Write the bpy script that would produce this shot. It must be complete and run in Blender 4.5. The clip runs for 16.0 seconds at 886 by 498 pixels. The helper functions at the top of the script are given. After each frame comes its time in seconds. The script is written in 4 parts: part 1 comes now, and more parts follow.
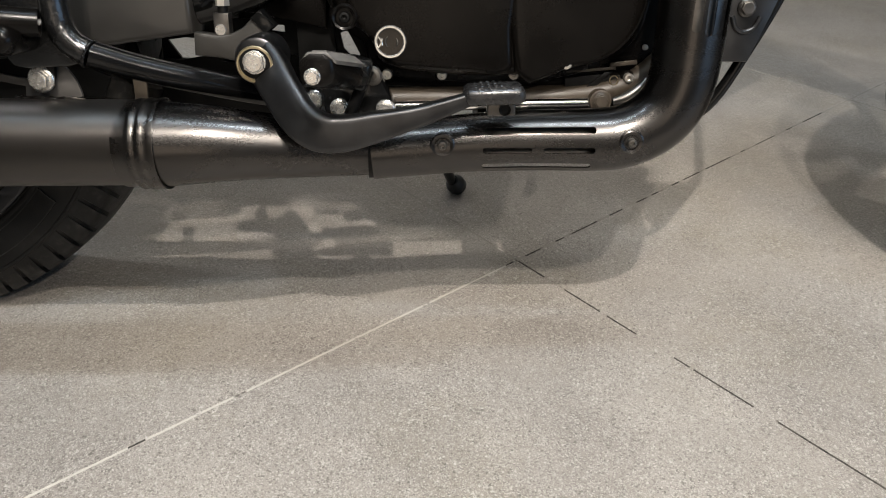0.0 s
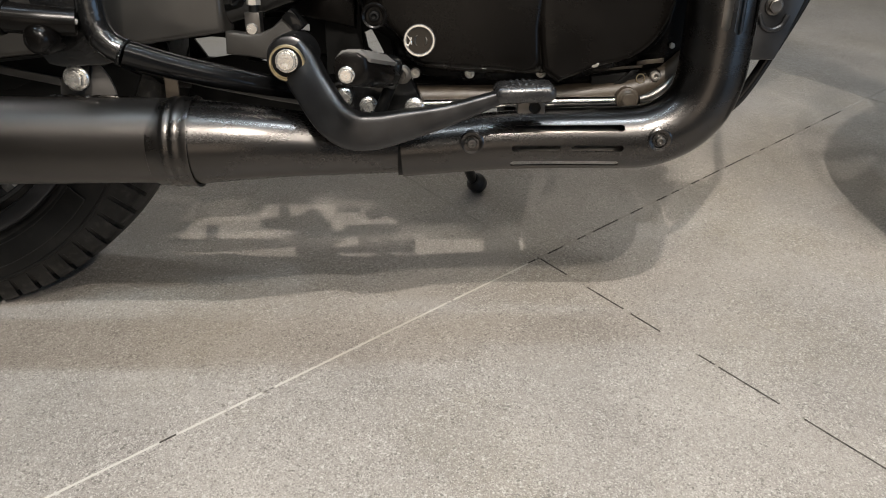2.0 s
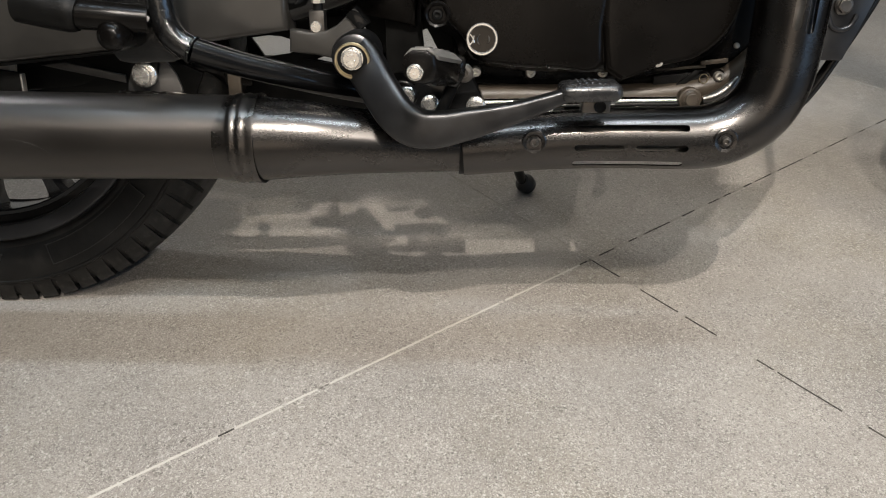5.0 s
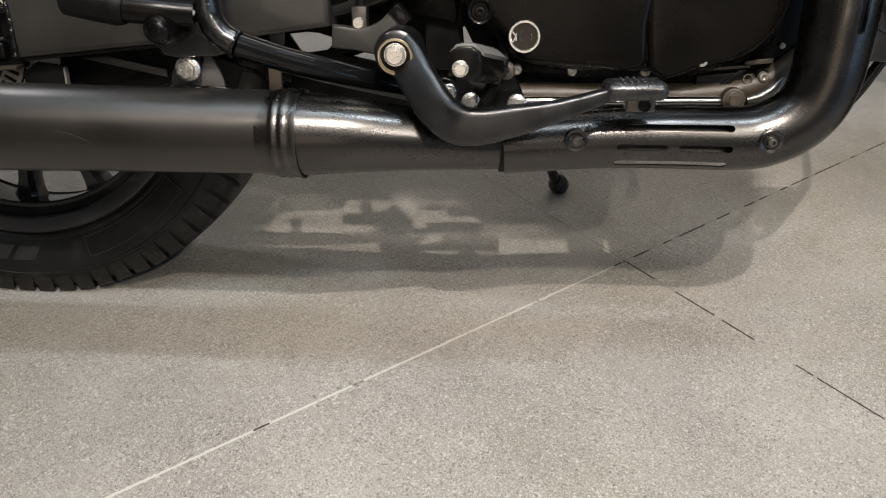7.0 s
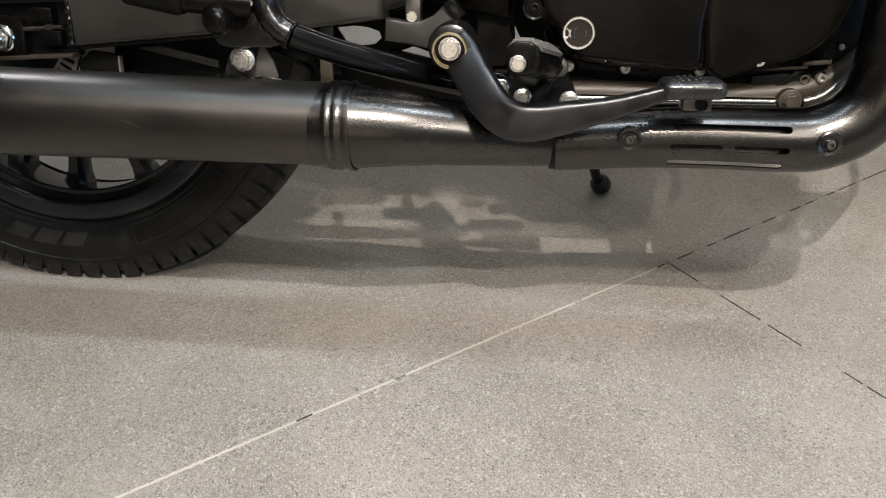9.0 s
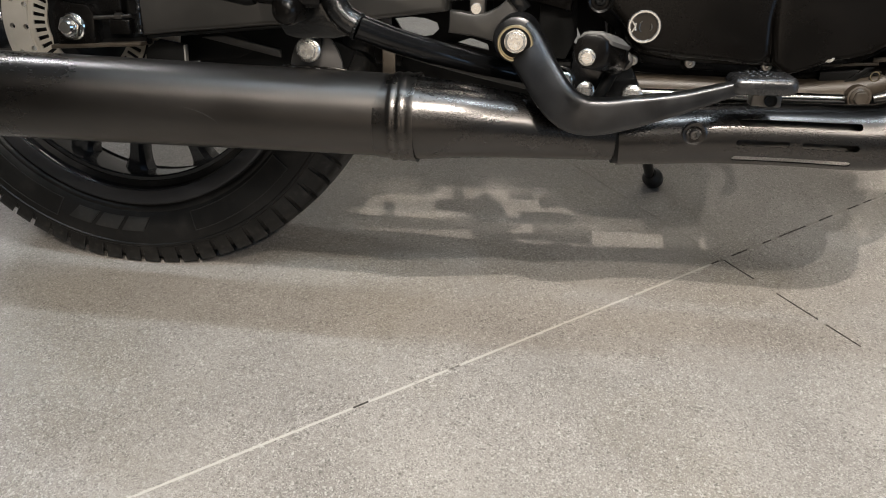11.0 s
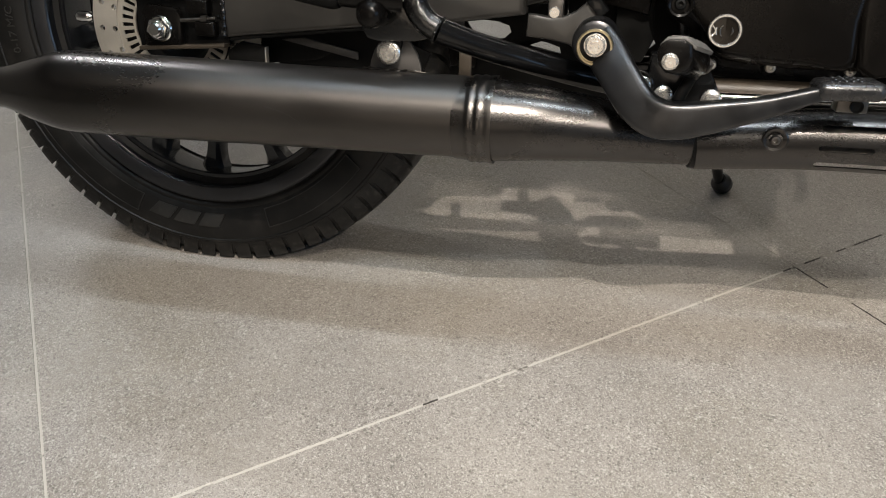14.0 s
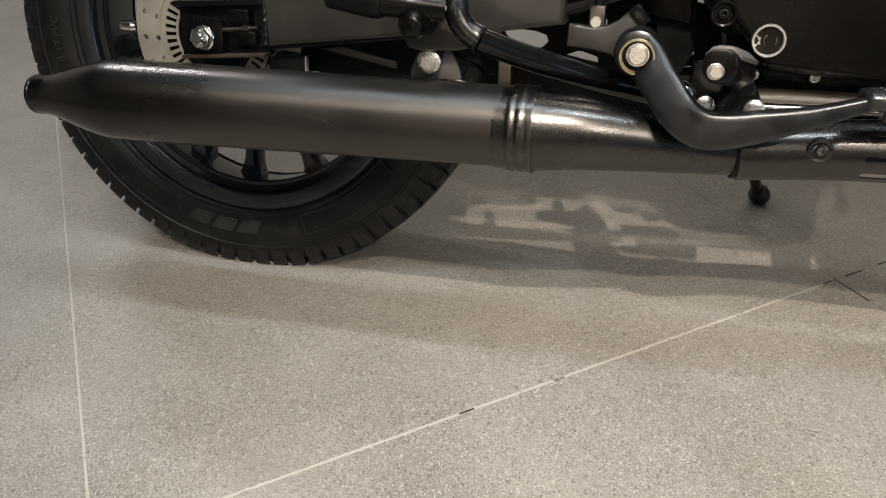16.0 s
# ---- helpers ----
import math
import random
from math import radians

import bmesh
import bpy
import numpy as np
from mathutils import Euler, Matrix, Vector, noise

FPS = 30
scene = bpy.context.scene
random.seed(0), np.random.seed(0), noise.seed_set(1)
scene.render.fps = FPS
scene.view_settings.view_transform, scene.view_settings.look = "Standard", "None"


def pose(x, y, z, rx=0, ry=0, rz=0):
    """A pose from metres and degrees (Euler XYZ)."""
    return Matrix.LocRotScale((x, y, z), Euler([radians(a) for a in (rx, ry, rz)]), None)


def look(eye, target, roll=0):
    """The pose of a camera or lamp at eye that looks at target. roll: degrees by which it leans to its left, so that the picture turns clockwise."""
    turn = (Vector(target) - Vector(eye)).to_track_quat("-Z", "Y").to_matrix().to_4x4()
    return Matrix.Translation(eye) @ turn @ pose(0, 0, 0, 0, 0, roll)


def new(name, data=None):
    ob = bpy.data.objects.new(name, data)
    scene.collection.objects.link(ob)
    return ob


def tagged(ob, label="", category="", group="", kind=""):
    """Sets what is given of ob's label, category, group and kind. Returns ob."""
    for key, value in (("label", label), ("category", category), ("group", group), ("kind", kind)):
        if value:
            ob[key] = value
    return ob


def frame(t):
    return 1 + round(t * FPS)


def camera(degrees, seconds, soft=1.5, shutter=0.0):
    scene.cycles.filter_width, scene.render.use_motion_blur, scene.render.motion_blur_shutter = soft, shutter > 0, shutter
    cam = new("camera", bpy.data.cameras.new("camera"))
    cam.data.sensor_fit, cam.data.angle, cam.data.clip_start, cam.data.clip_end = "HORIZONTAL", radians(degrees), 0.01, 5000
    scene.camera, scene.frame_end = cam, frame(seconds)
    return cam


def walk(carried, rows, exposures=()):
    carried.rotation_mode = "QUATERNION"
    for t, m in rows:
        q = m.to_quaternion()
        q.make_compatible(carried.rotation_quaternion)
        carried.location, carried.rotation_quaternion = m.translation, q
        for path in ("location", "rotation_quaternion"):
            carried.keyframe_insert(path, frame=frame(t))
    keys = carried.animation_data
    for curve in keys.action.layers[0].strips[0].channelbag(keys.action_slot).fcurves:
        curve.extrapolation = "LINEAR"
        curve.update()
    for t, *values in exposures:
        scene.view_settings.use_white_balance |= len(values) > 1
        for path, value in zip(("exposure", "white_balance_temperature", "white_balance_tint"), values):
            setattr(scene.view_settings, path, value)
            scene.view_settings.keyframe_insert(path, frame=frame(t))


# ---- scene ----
cam = camera(59.7, 16.0, soft=1.0)
PATH = [
    (0, (0.013, -0.04, 0.594), (-0.025, 1.639, -0.492), 0.3),
    (0.5, (0.007, -0.042, 0.594), (-0.032, 1.637, -0.493), 0.2),
    (1, (0.002, -0.044, 0.594), (-0.044, 1.634, -0.492), 0.2),
    (1.5, (-0.003, -0.046, 0.594), (-0.053, 1.632, -0.493), 0.1),
    (2, (-0.008, -0.047, 0.595), (-0.065, 1.631, -0.492), -0.0),
    (2.5, (-0.014, -0.048, 0.594), (-0.078, 1.63, -0.491), -0.1),
    (3, (-0.02, -0.048, 0.594), (-0.096, 1.63, -0.491), -0.3),
    (3.5, (-0.027, -0.049, 0.593), (-0.114, 1.631, -0.489), -0.4),
    (4, (-0.032, -0.049, 0.592), (-0.134, 1.63, -0.489), -0.5),
    (6.5, (-0.054, -0.05, 0.589), (-0.218, 1.625, -0.492), -0.5),
    (7, (-0.06, -0.05, 0.587), (-0.237, 1.625, -0.492), -0.5),
    (7.5, (-0.066, -0.049, 0.586), (-0.254, 1.624, -0.494), -0.3),
    (8, (-0.071, -0.05, 0.584), (-0.277, 1.622, -0.494), -0.3),
    (8.5, (-0.077, -0.05, 0.584), (-0.298, 1.62, -0.495), -0.3),
    (9, (-0.083, -0.053, 0.583), (-0.323, 1.613, -0.498), -0.2),
    (11.5, (-0.114, -0.062, 0.587), (-0.457, 1.571, -0.515), -0.8),
    (12, (-0.117, -0.064, 0.588), (-0.484, 1.565, -0.514), -1.0),
    (12.5, (-0.121, -0.066, 0.589), (-0.504, 1.558, -0.513), -1.1),
    (13, (-0.125, -0.069, 0.59), (-0.527, 1.552, -0.51), -1.3),
    (13.5, (-0.128, -0.071, 0.591), (-0.55, 1.545, -0.509), -1.5),
    (14, (-0.133, -0.074, 0.591), (-0.574, 1.54, -0.504), -1.7),
    (14.5, (-0.138, -0.077, 0.59), (-0.594, 1.537, -0.499), -1.8),
    (15, (-0.142, -0.078, 0.591), (-0.617, 1.535, -0.492), -2.0),
    (15.5, (-0.145, -0.077, 0.59), (-0.636, 1.535, -0.487), -2.2),
    (16, (-0.147, -0.078, 0.592), (-0.651, 1.531, -0.483), -2.3),
]
walk(cam, [(t, look(eye, target, roll)) for t, eye, target, roll in PATH],
     [(0, 0.0, 6500, 10), (12.5, 0.0, 6500, 10), (14.5, -0.02, 6700, 10), (16, -0.04, 6850, 10)])

# ---- light ----
scene.view_settings.exposure = 0.0
world = bpy.data.worlds.new("showroom_air")
world.use_nodes = True
world.node_tree.nodes["Background"].inputs["Color"].default_value = (1.0, 0.97, 0.92, 1)
world.node_tree.nodes["Background"].inputs["Strength"].default_value = 0.0
scene.world = world


def spot(name, eye, target, watts, size, colour, cone=75):
    lamp = bpy.data.lights.new(name, "SPOT")
    lamp.energy, lamp.shadow_soft_size, lamp.color = watts, size, colour
    lamp.spot_size, lamp.spot_blend = radians(cone), 1.0
    ob = new(name, lamp)
    ob.matrix_world = look(eye, target)
    return ob


def panel_lamp(name, eye, target, watts, wide, deep, colour):
    lamp = bpy.data.lights.new(name, "AREA")
    lamp.shape, lamp.size, lamp.size_y = "RECTANGLE", wide, deep
    lamp.energy, lamp.color = watts, colour
    ob = new(name, lamp)
    ob.matrix_world = look(eye, target)
    return ob


WARM, PLAIN, COLD = (1.0, 0.92, 0.83), (1.0, 0.93, 0.83), (0.83, 0.92, 1.0)
CEILING = 3.0
SPOTS = [
    ((0.16, -0.76, 2.60), (0.28, 0.47, 0.0), 300, 0.009, WARM, 54),
    ((0.38, -1.10, 2.60), (0.33, 0.47, 0.0), 185, 0.009, WARM, 54),
    # added fill: lifts the rear tyre's wall from the left
    ((-1.4, -0.9, 2.75), (-0.95, 0.75, 0.35), 44, 0.012, WARM, 36),
    ((1.60, -1.90, 2.60), (0.3, 0.8, 0.0), 190, 0.012, WARM, 75),
    ((0.50, 0.40, 2.80), (0.2, 0.9, 0.0), 45, 0.012, COLD, 75),
]
for eye, target, watts, size, colour, cone in SPOTS:
    spot("spot_lamp", eye, target, watts, size, colour, cone)
# unseen strips; those at y 4.2 and -3.4 are added fill
STRIPS = [((-3.0, 2.5), 50, 0.9, 0.12, (0.92, 0.95, 1.0)), ((-0.10, 0.36), 44, 3.2, 0.06, (0.70, 0.86, 1.0)), ((0.6, 1.8), 16, 1.6, 0.14, PLAIN), ((0.1, -1.30), 38, 3.6, 0.14, PLAIN), ((0.0, -3.4), 16, 3.0, 0.3, PLAIN), ((0.5, 4.2), 19, 3.0, 0.15, PLAIN)]
for (x, y), watts, length, deep, colour in STRIPS:
    panel_lamp("strip_lamp", (x, y, CEILING - 0.07), (x, y + 0.001, 0), watts, length, deep, colour)
# blue light of an unseen window, inferred from the sheen on the upright pipe
panel_lamp("sheen_lamp", (4.32, -2.0, 1.3), (0, -2.0, 1.3), 46, 3.4, 1.8, (0.42, 0.66, 1.0))
# warm lamp added behind the camera to brighten the covers and upright pipe
panel_lamp("sheen_lamp", (-0.2, -4.27, 1.1), (-0.2, 0, 1.1), 14, 1.9, 1.8, (1.0, 0.84, 0.68))


# ---- materials ----
def mat(name, colour, rough, metal=0.0, vary=0.2, scale=30.0, bump=0.0, grain=400.0, coat=0.0, rvary=0.12, stretch=(1, 1, 1), coat_rough=0.08, spec=0.5, dust=0.0, fade=None):
    """fade: (x, roughness, x, roughness), a finish that grows duller along the thing."""
    m = bpy.data.materials.new(name)
    m.use_nodes = True
    nt = m.node_tree
    node, link = nt.nodes, nt.links
    bsdf = node["Principled BSDF"]
    tc, mp = node.new("ShaderNodeTexCoord"), node.new("ShaderNodeMapping")
    mp.inputs["Scale"].default_value = stretch
    link.new(tc.outputs["Object"], mp.inputs["Vector"])

    def noise_at(size, detail=4.0):
        n = node.new("ShaderNodeTexNoise")
        n.inputs["Scale"].default_value, n.inputs["Detail"].default_value = size, detail
        link.new(mp.outputs["Vector"], n.inputs["Vector"])
        return n.outputs["Fac"]

    def ranged(fac, low, high, a=0.3, b=0.7):
        r = node.new("ShaderNodeMapRange")
        r.inputs["From Min"].default_value, r.inputs["From Max"].default_value = a, b
        r.inputs["To Min"].default_value, r.inputs["To Max"].default_value = low, high
        link.new(fac, r.inputs["Value"])
        return r.outputs["Result"]

    big, fine = noise_at(scale), noise_at(grain, 2.0)
    mix = node.new("ShaderNodeMix")
    mix.data_type = "RGBA"
    mix.inputs["A"].default_value = (*[c * (1 - vary) for c in colour], 1)
    mix.inputs["B"].default_value = (*[min(1, c * (1 + vary)) for c in colour], 1)
    link.new(ranged(big, 0, 1), mix.inputs["Factor"])
    out = mix.outputs["Result"]
    if dust:
        d = node.new("ShaderNodeMix")
        d.data_type = "RGBA"
        d.inputs["B"].default_value = (0.30, 0.27, 0.23, 1)
        link.new(out, d.inputs["A"])
        link.new(ranged(noise_at(scale * 2.3, 6.0), 0, dust, 0.52, 0.8), d.inputs["Factor"])
        out = d.outputs["Result"]
    link.new(out, bsdf.inputs["Base Color"])
    add = node.new("ShaderNodeMath")
    if fade:
        sep, extra = node.new("ShaderNodeSeparateXYZ"), node.new("ShaderNodeMath")
        link.new(tc.outputs["Object"], sep.inputs["Vector"])
        link.new(ranged(sep.outputs["X"], fade[1], fade[3], fade[0], fade[2]), extra.inputs[0])
        link.new(ranged(big, -rvary / 2, rvary / 2), extra.inputs[1])
        link.new(extra.outputs[0], add.inputs[0])
    else:
        link.new(ranged(big, rough - rvary / 2, rough + rvary / 2), add.inputs[0])
    link.new(ranged(fine, -rvary / 8, rvary / 8), add.inputs[1])
    link.new(add.outputs[0], bsdf.inputs["Roughness"])
    bsdf.inputs["Metallic"].default_value, bsdf.inputs["Coat Weight"].default_value = metal, coat
    bsdf.inputs["Coat Roughness"].default_value, bsdf.inputs["Specular IOR Level"].default_value = coat_rough, spec
    if bump:
        b = node.new("ShaderNodeBump")
        b.inputs["Strength"].default_value, b.inputs["Distance"].default_value = 0.6, bump
        link.new(fine, b.inputs["Height"])
        link.new(b.outputs["Normal"], bsdf.inputs["Normal"])
    return m


PIPE = mat("satin_black_pipe", (0.064, 0.0605, 0.058), 0.26, metal=1.0, vary=0.14, scale=18, rvary=0.08, dust=0.012, stretch=(0.4, 1, 1), grain=900)
MUFFLER = mat("dull_black_silencer", (0.085, 0.079, 0.074), 0.36, metal=1.0, vary=0.12, scale=14, rvary=0.09, dust=0.03, stretch=(0.5, 1, 1), fade=(-0.14, 0.19, 0.20, 0.38))
COLLAR = mat("black_pressed_collar", (0.078, 0.073, 0.069), 0.29, metal=1.0, vary=0.16, scale=40, rvary=0.1, dust=0.04)
GLOSS = mat("gloss_black_paint", (0.004, 0.004, 0.0040), 0.14, vary=0.3, scale=40, bump=0.00012, grain=350, rvary=0.08, spec=0.32)
WRINKLE = mat("wrinkled_black_paint", (0.005, 0.005, 0.005), 0.20, coat=0.4, vary=0.3, scale=60, bump=0.0012, grain=230, rvary=0.1)
CAST = mat("satin_black_casting", (0.0030, 0.0026, 0.0023), 0.26, vary=0.25, scale=25, bump=0.00002, grain=700, rvary=0.08, dust=0.004, spec=0.16)
# black paint, its base lifted to hold the swingarm's brownish reflection, plus slight dust
ARM = mat("dusty_sheen_black_paint", (0.024, 0.0222, 0.0198), 0.33, vary=0.2, scale=20, rvary=0.08, dust=0.02, coat=0.2)
MATT = mat("matt_black_metal", (0.003, 0.003, 0.0028), 0.5, vary=0.3, scale=50, bump=0.0002, grain=500, dust=0.005, spec=0.16)
COVER = mat("satin_black_cover", (0.0030, 0.0025, 0.0021), 0.27, vary=0.25, scale=18, rvary=0.08, dust=0.004, spec=0.15)
PEDAL = mat("worn_black_steel", (0.056, 0.056, 0.0575), 0.35, metal=0.95, vary=0.2, scale=35, rvary=0.12, dust=0.02, grain=500, bump=0.00004)
RUBBER = mat("tyre_rubber", (0.0055, 0.0051, 0.0046), 0.44, vary=0.3, scale=22, bump=0.0003, grain=500, dust=0.035, spec=0.30)
SOFT = mat("black_rubber", (0.008, 0.008, 0.0075), 0.45, vary=0.25, scale=60, bump=0.0003, grain=500, dust=0.03)
ZINC = mat("zinc_plated_steel", (0.62, 0.60, 0.56), 0.26, metal=0.86, vary=0.15, scale=150, bump=0.00002, grain=900, rvary=0.08)
STEEL = mat("brushed_steel", (0.56, 0.53, 0.48), 0.36, metal=0.8, vary=0.12, scale=40, bump=0.0001, grain=700, rvary=0.12)
DISC = mat("disc_steel", (0.44, 0.40, 0.34), 0.42, metal=0.55, vary=0.12, scale=30, bump=0.0001, grain=900)
BRASS = mat("brass_washer", (0.50, 0.42, 0.27), 0.36, metal=1.0, vary=0.2, scale=120)
BRONZE = mat("bronzed_steel", (0.038, 0.029, 0.020), 0.46, vary=0.3, scale=35, bump=0.0001, grain=500, spec=0.4, dust=0.08)
GREY = mat("grey_cast_metal", (0.085, 0.08, 0.075), 0.45, metal=0.4, vary=0.2, scale=40, bump=0.00005, grain=500)
ASH = mat("light_grey_plate", (0.22, 0.20, 0.18), 0.5, vary=0.2, scale=40, bump=0.0001, grain=500)
POLISHED = mat("polished_ring", (0.62, 0.60, 0.56), 0.22, metal=0.8, vary=0.05, scale=60, rvary=0.03)
CHROME = mat("chrome", (0.78, 0.77, 0.75), 0.12, metal=1.0, vary=0.05, scale=60, rvary=0.06)
RIM = mat("black_alloy", (0.008, 0.0084, 0.0092), 0.20, coat=0.3, vary=0.2, scale=40, rvary=0.06)
# grey base carries the reflection along the rim's outer lip
LIP = mat("grey_sheen_rim_lip", (0.040, 0.040, 0.042), 0.38, metal=0.6, vary=0.12, scale=20, rvary=0.06)
LETTER = mat("raised_rubber", (0.024, 0.0225, 0.020), 0.45, vary=0.2, scale=60, dust=0.05)
MARK = mat("faint_raised_rubber", (0.013, 0.0122, 0.0110), 0.45, vary=0.3, scale=60, dust=0.04)
TREAD = mat("dusty_tread_rubber", (0.0085, 0.0078, 0.0068), 0.52, vary=0.4, scale=60, bump=0.0004, grain=350, dust=0.09, spec=0.25)
PAD = mat("ribbed_pad_rubber", (0.012, 0.012, 0.0125), 0.28, vary=0.2, scale=80, rvary=0.1, dust=0.03)
WORN_RUBBER = mat("worn_grey_rubber", (0.085, 0.081, 0.075), 0.5, vary=0.3, scale=90, bump=0.0003, grain=400, dust=0.12)
DULL = mat("dull_steel", (0.12, 0.112, 0.103), 0.34, metal=0.9, vary=0.2, scale=90, bump=0.0001, grain=700)
TUBE = mat("satin_black_tube", (0.0035, 0.0035, 0.0036), 0.17, vary=0.3, scale=40, rvary=0.06, spec=0.30)
GLASS = mat("sight_glass", (0.010, 0.008, 0.006), 0.06, spec=0.3)
WALL = mat("painted_wall", (0.36, 0.33, 0.29), 0.75, vary=0.06, scale=3, bump=0.0005, grain=120)
CEIL = mat("painted_ceiling", (0.18, 0.175, 0.17), 0.8, vary=0.06, scale=3)


def floor_material(name):
    m = bpy.data.materials.new(name)
    m.use_nodes = True
    nt = m.node_tree
    node, link = nt.nodes, nt.links
    bsdf = node["Principled BSDF"]
    geo = node.new("ShaderNodeNewGeometry")

    def noise_at(size, detail=3.0, rough=0.5):
        n = node.new("ShaderNodeTexNoise")
        n.inputs["Scale"].default_value, n.inputs["Detail"].default_value, n.inputs["Roughness"].default_value = size, detail, rough
        link.new(geo.outputs["Position"], n.inputs["Vector"])
        return n.outputs["Fac"]

    def ranged(fac, low, high, a, b):
        r = node.new("ShaderNodeMapRange")
        r.inputs["From Min"].default_value, r.inputs["From Max"].default_value = a, b
        r.inputs["To Min"].default_value, r.inputs["To Max"].default_value = low, high
        link.new(fac, r.inputs["Value"])
        return r.outputs["Result"]

    def blend(a, b, fac, kind="MIX"):
        x = node.new("ShaderNodeMix")
        x.data_type, x.blend_type = "RGBA", kind
        for key, value in (("A", a), ("B", b)):
            if isinstance(value, tuple):
                x.inputs[key].default_value = value
            else:
                link.new(value, x.inputs[key])
        link.new(fac, x.inputs["Factor"]) if not isinstance(fac, float) else setattr(x.inputs["Factor"], "default_value", fac)
        return x.outputs["Result"]

    base = blend((0.195, 0.178, 0.160, 1), (0.289, 0.265, 0.238, 1), ranged(noise_at(5.5, 5, 0.55), 0, 1, 0.32, 0.68))
    rust = ranged(noise_at(3.4, 6, 0.6), 0, 0.65, 0.48, 0.70)
    base = blend(base, (0.184, 0.160, 0.115, 1), rust)
    streak = ranged(noise_at(14.0, 4, 0.6), 0, 0.20, 0.52, 0.75)
    base = blend(base, (0.135, 0.124, 0.112, 1), streak)
    # fine aggregate in two sizes: each grain of its own shade, dark grit and pale chips
    def grains(size):
        v = node.new("ShaderNodeTexVoronoi")
        v.inputs["Scale"].default_value = size
        link.new(geo.outputs["Position"], v.inputs["Vector"])
        s = node.new("ShaderNodeSeparateColor")
        link.new(v.outputs["Color"], s.inputs["Color"])
        return s.outputs
    fine, coarse = grains(860.0), grains(460.0)
    patch = noise_at(9.0, 4, 0.6)
    base = blend(base, (0.088, 0.080, 0.071, 1), ranged(fine["Red"], 0, 0.68, 0.58, 0.94))
    base = blend(base, (0.444, 0.419, 0.385, 1), ranged(fine["Green"], 0, 0.64, 0.62, 0.94))
    base = blend(base, (0.067, 0.060, 0.053, 1), ranged(coarse["Red"], 0, 0.62, 0.93, 0.98))
    base = blend(base, (0.484, 0.459, 0.423, 1), ranged(coarse["Green"], 0, 0.55, 0.94, 0.98))
    base = blend(base, (0.242, 0.222, 0.199, 1), ranged(patch, 0, 0.40, 0.48, 0.68))
    link.new(base, bsdf.inputs["Base Color"])
    add = node.new("ShaderNodeMath")
    link.new(ranged(noise_at(7.0, 5, 0.6), 0.30, 0.48, 0.3, 0.7), add.inputs[0])
    link.new(ranged(noise_at(600.0, 2), -0.08, 0.08, 0.3, 0.7), add.inputs[1])
    link.new(add.outputs[0], bsdf.inputs["Roughness"])
    bump = node.new("ShaderNodeBump")
    bump.inputs["Strength"].default_value, bump.inputs["Distance"].default_value = 1.0, 0.0006
    link.new(noise_at(600.0, 2), bump.inputs["Height"])
    link.new(bump.outputs["Normal"], bsdf.inputs["Normal"])
    return m


CONCRETE = floor_material("ground_concrete")


def filler_material(name, dark, light, share, size):
    """Joint filler: pale grout, broken by dark open stretches along its length."""
    m = bpy.data.materials.new(name)
    m.use_nodes = True
    node, link = m.node_tree.nodes, m.node_tree.links
    geo, n, r, x = (node.new("ShaderNode" + k) for k in ("NewGeometry", "TexNoise", "MapRange", "Mix"))
    x.data_type = "RGBA"
    n.inputs["Scale"].default_value, n.inputs["Detail"].default_value = size, 3
    link.new(geo.outputs["Position"], n.inputs["Vector"])
    link.new(n.outputs["Fac"], r.inputs["Value"])
    r.inputs["From Min"].default_value, r.inputs["From Max"].default_value = share - 0.03, share + 0.03
    x.inputs["A"].default_value, x.inputs["B"].default_value = (*light, 1), (*dark, 1)
    link.new(r.outputs["Result"], x.inputs["Factor"])
    link.new(x.outputs["Result"], node["Principled BSDF"].inputs["Base Color"])
    node["Principled BSDF"].inputs["Roughness"].default_value = 0.8
    return m


PALE = filler_material("pale_joint_filler", (0.11, 0.10, 0.088), (0.41, 0.385, 0.345), 0.68, 30)
WORN = filler_material("worn_joint_filler", (0.11, 0.10, 0.088), (0.40, 0.375, 0.335), 0.68, 45)
FLUSH = filler_material("grey_joint_filler", (0.18, 0.167, 0.15), (0.25, 0.235, 0.21), 0.62, 18)
BROKEN = filler_material("broken_joint_filler", (0.025, 0.022, 0.019), (0.25, 0.235, 0.21), 0.47, 13)
DARK = filler_material("dark_open_joint", (0.022, 0.019, 0.016), (0.06, 0.052, 0.043), 0.52, 120)
DASHED = filler_material("dashed_joint_filler", (0.16, 0.145, 0.13), (0.25, 0.235, 0.21), 0.60, 34)


# ---- mesh helpers ----
def finish(bm, sharp=35.0):
    bmesh.ops.remove_doubles(bm, verts=bm.verts, dist=1e-6)
    bmesh.ops.recalc_face_normals(bm, faces=bm.faces)
    limit = radians(sharp)
    for f in bm.faces:
        f.smooth = True
    for e in bm.edges:
        e.smooth = e.is_manifold and e.calc_face_angle(0) < limit


def part(name, bm, material, parent=None, label="", sharp=35.0, kind=""):
    finish(bm, sharp)
    me = bpy.data.meshes.new(name)
    bm.to_mesh(me)
    bm.free()
    me.materials.append(material)
    ob = new(name, me)
    ob.parent = parent
    return tagged(ob, label, kind=kind)


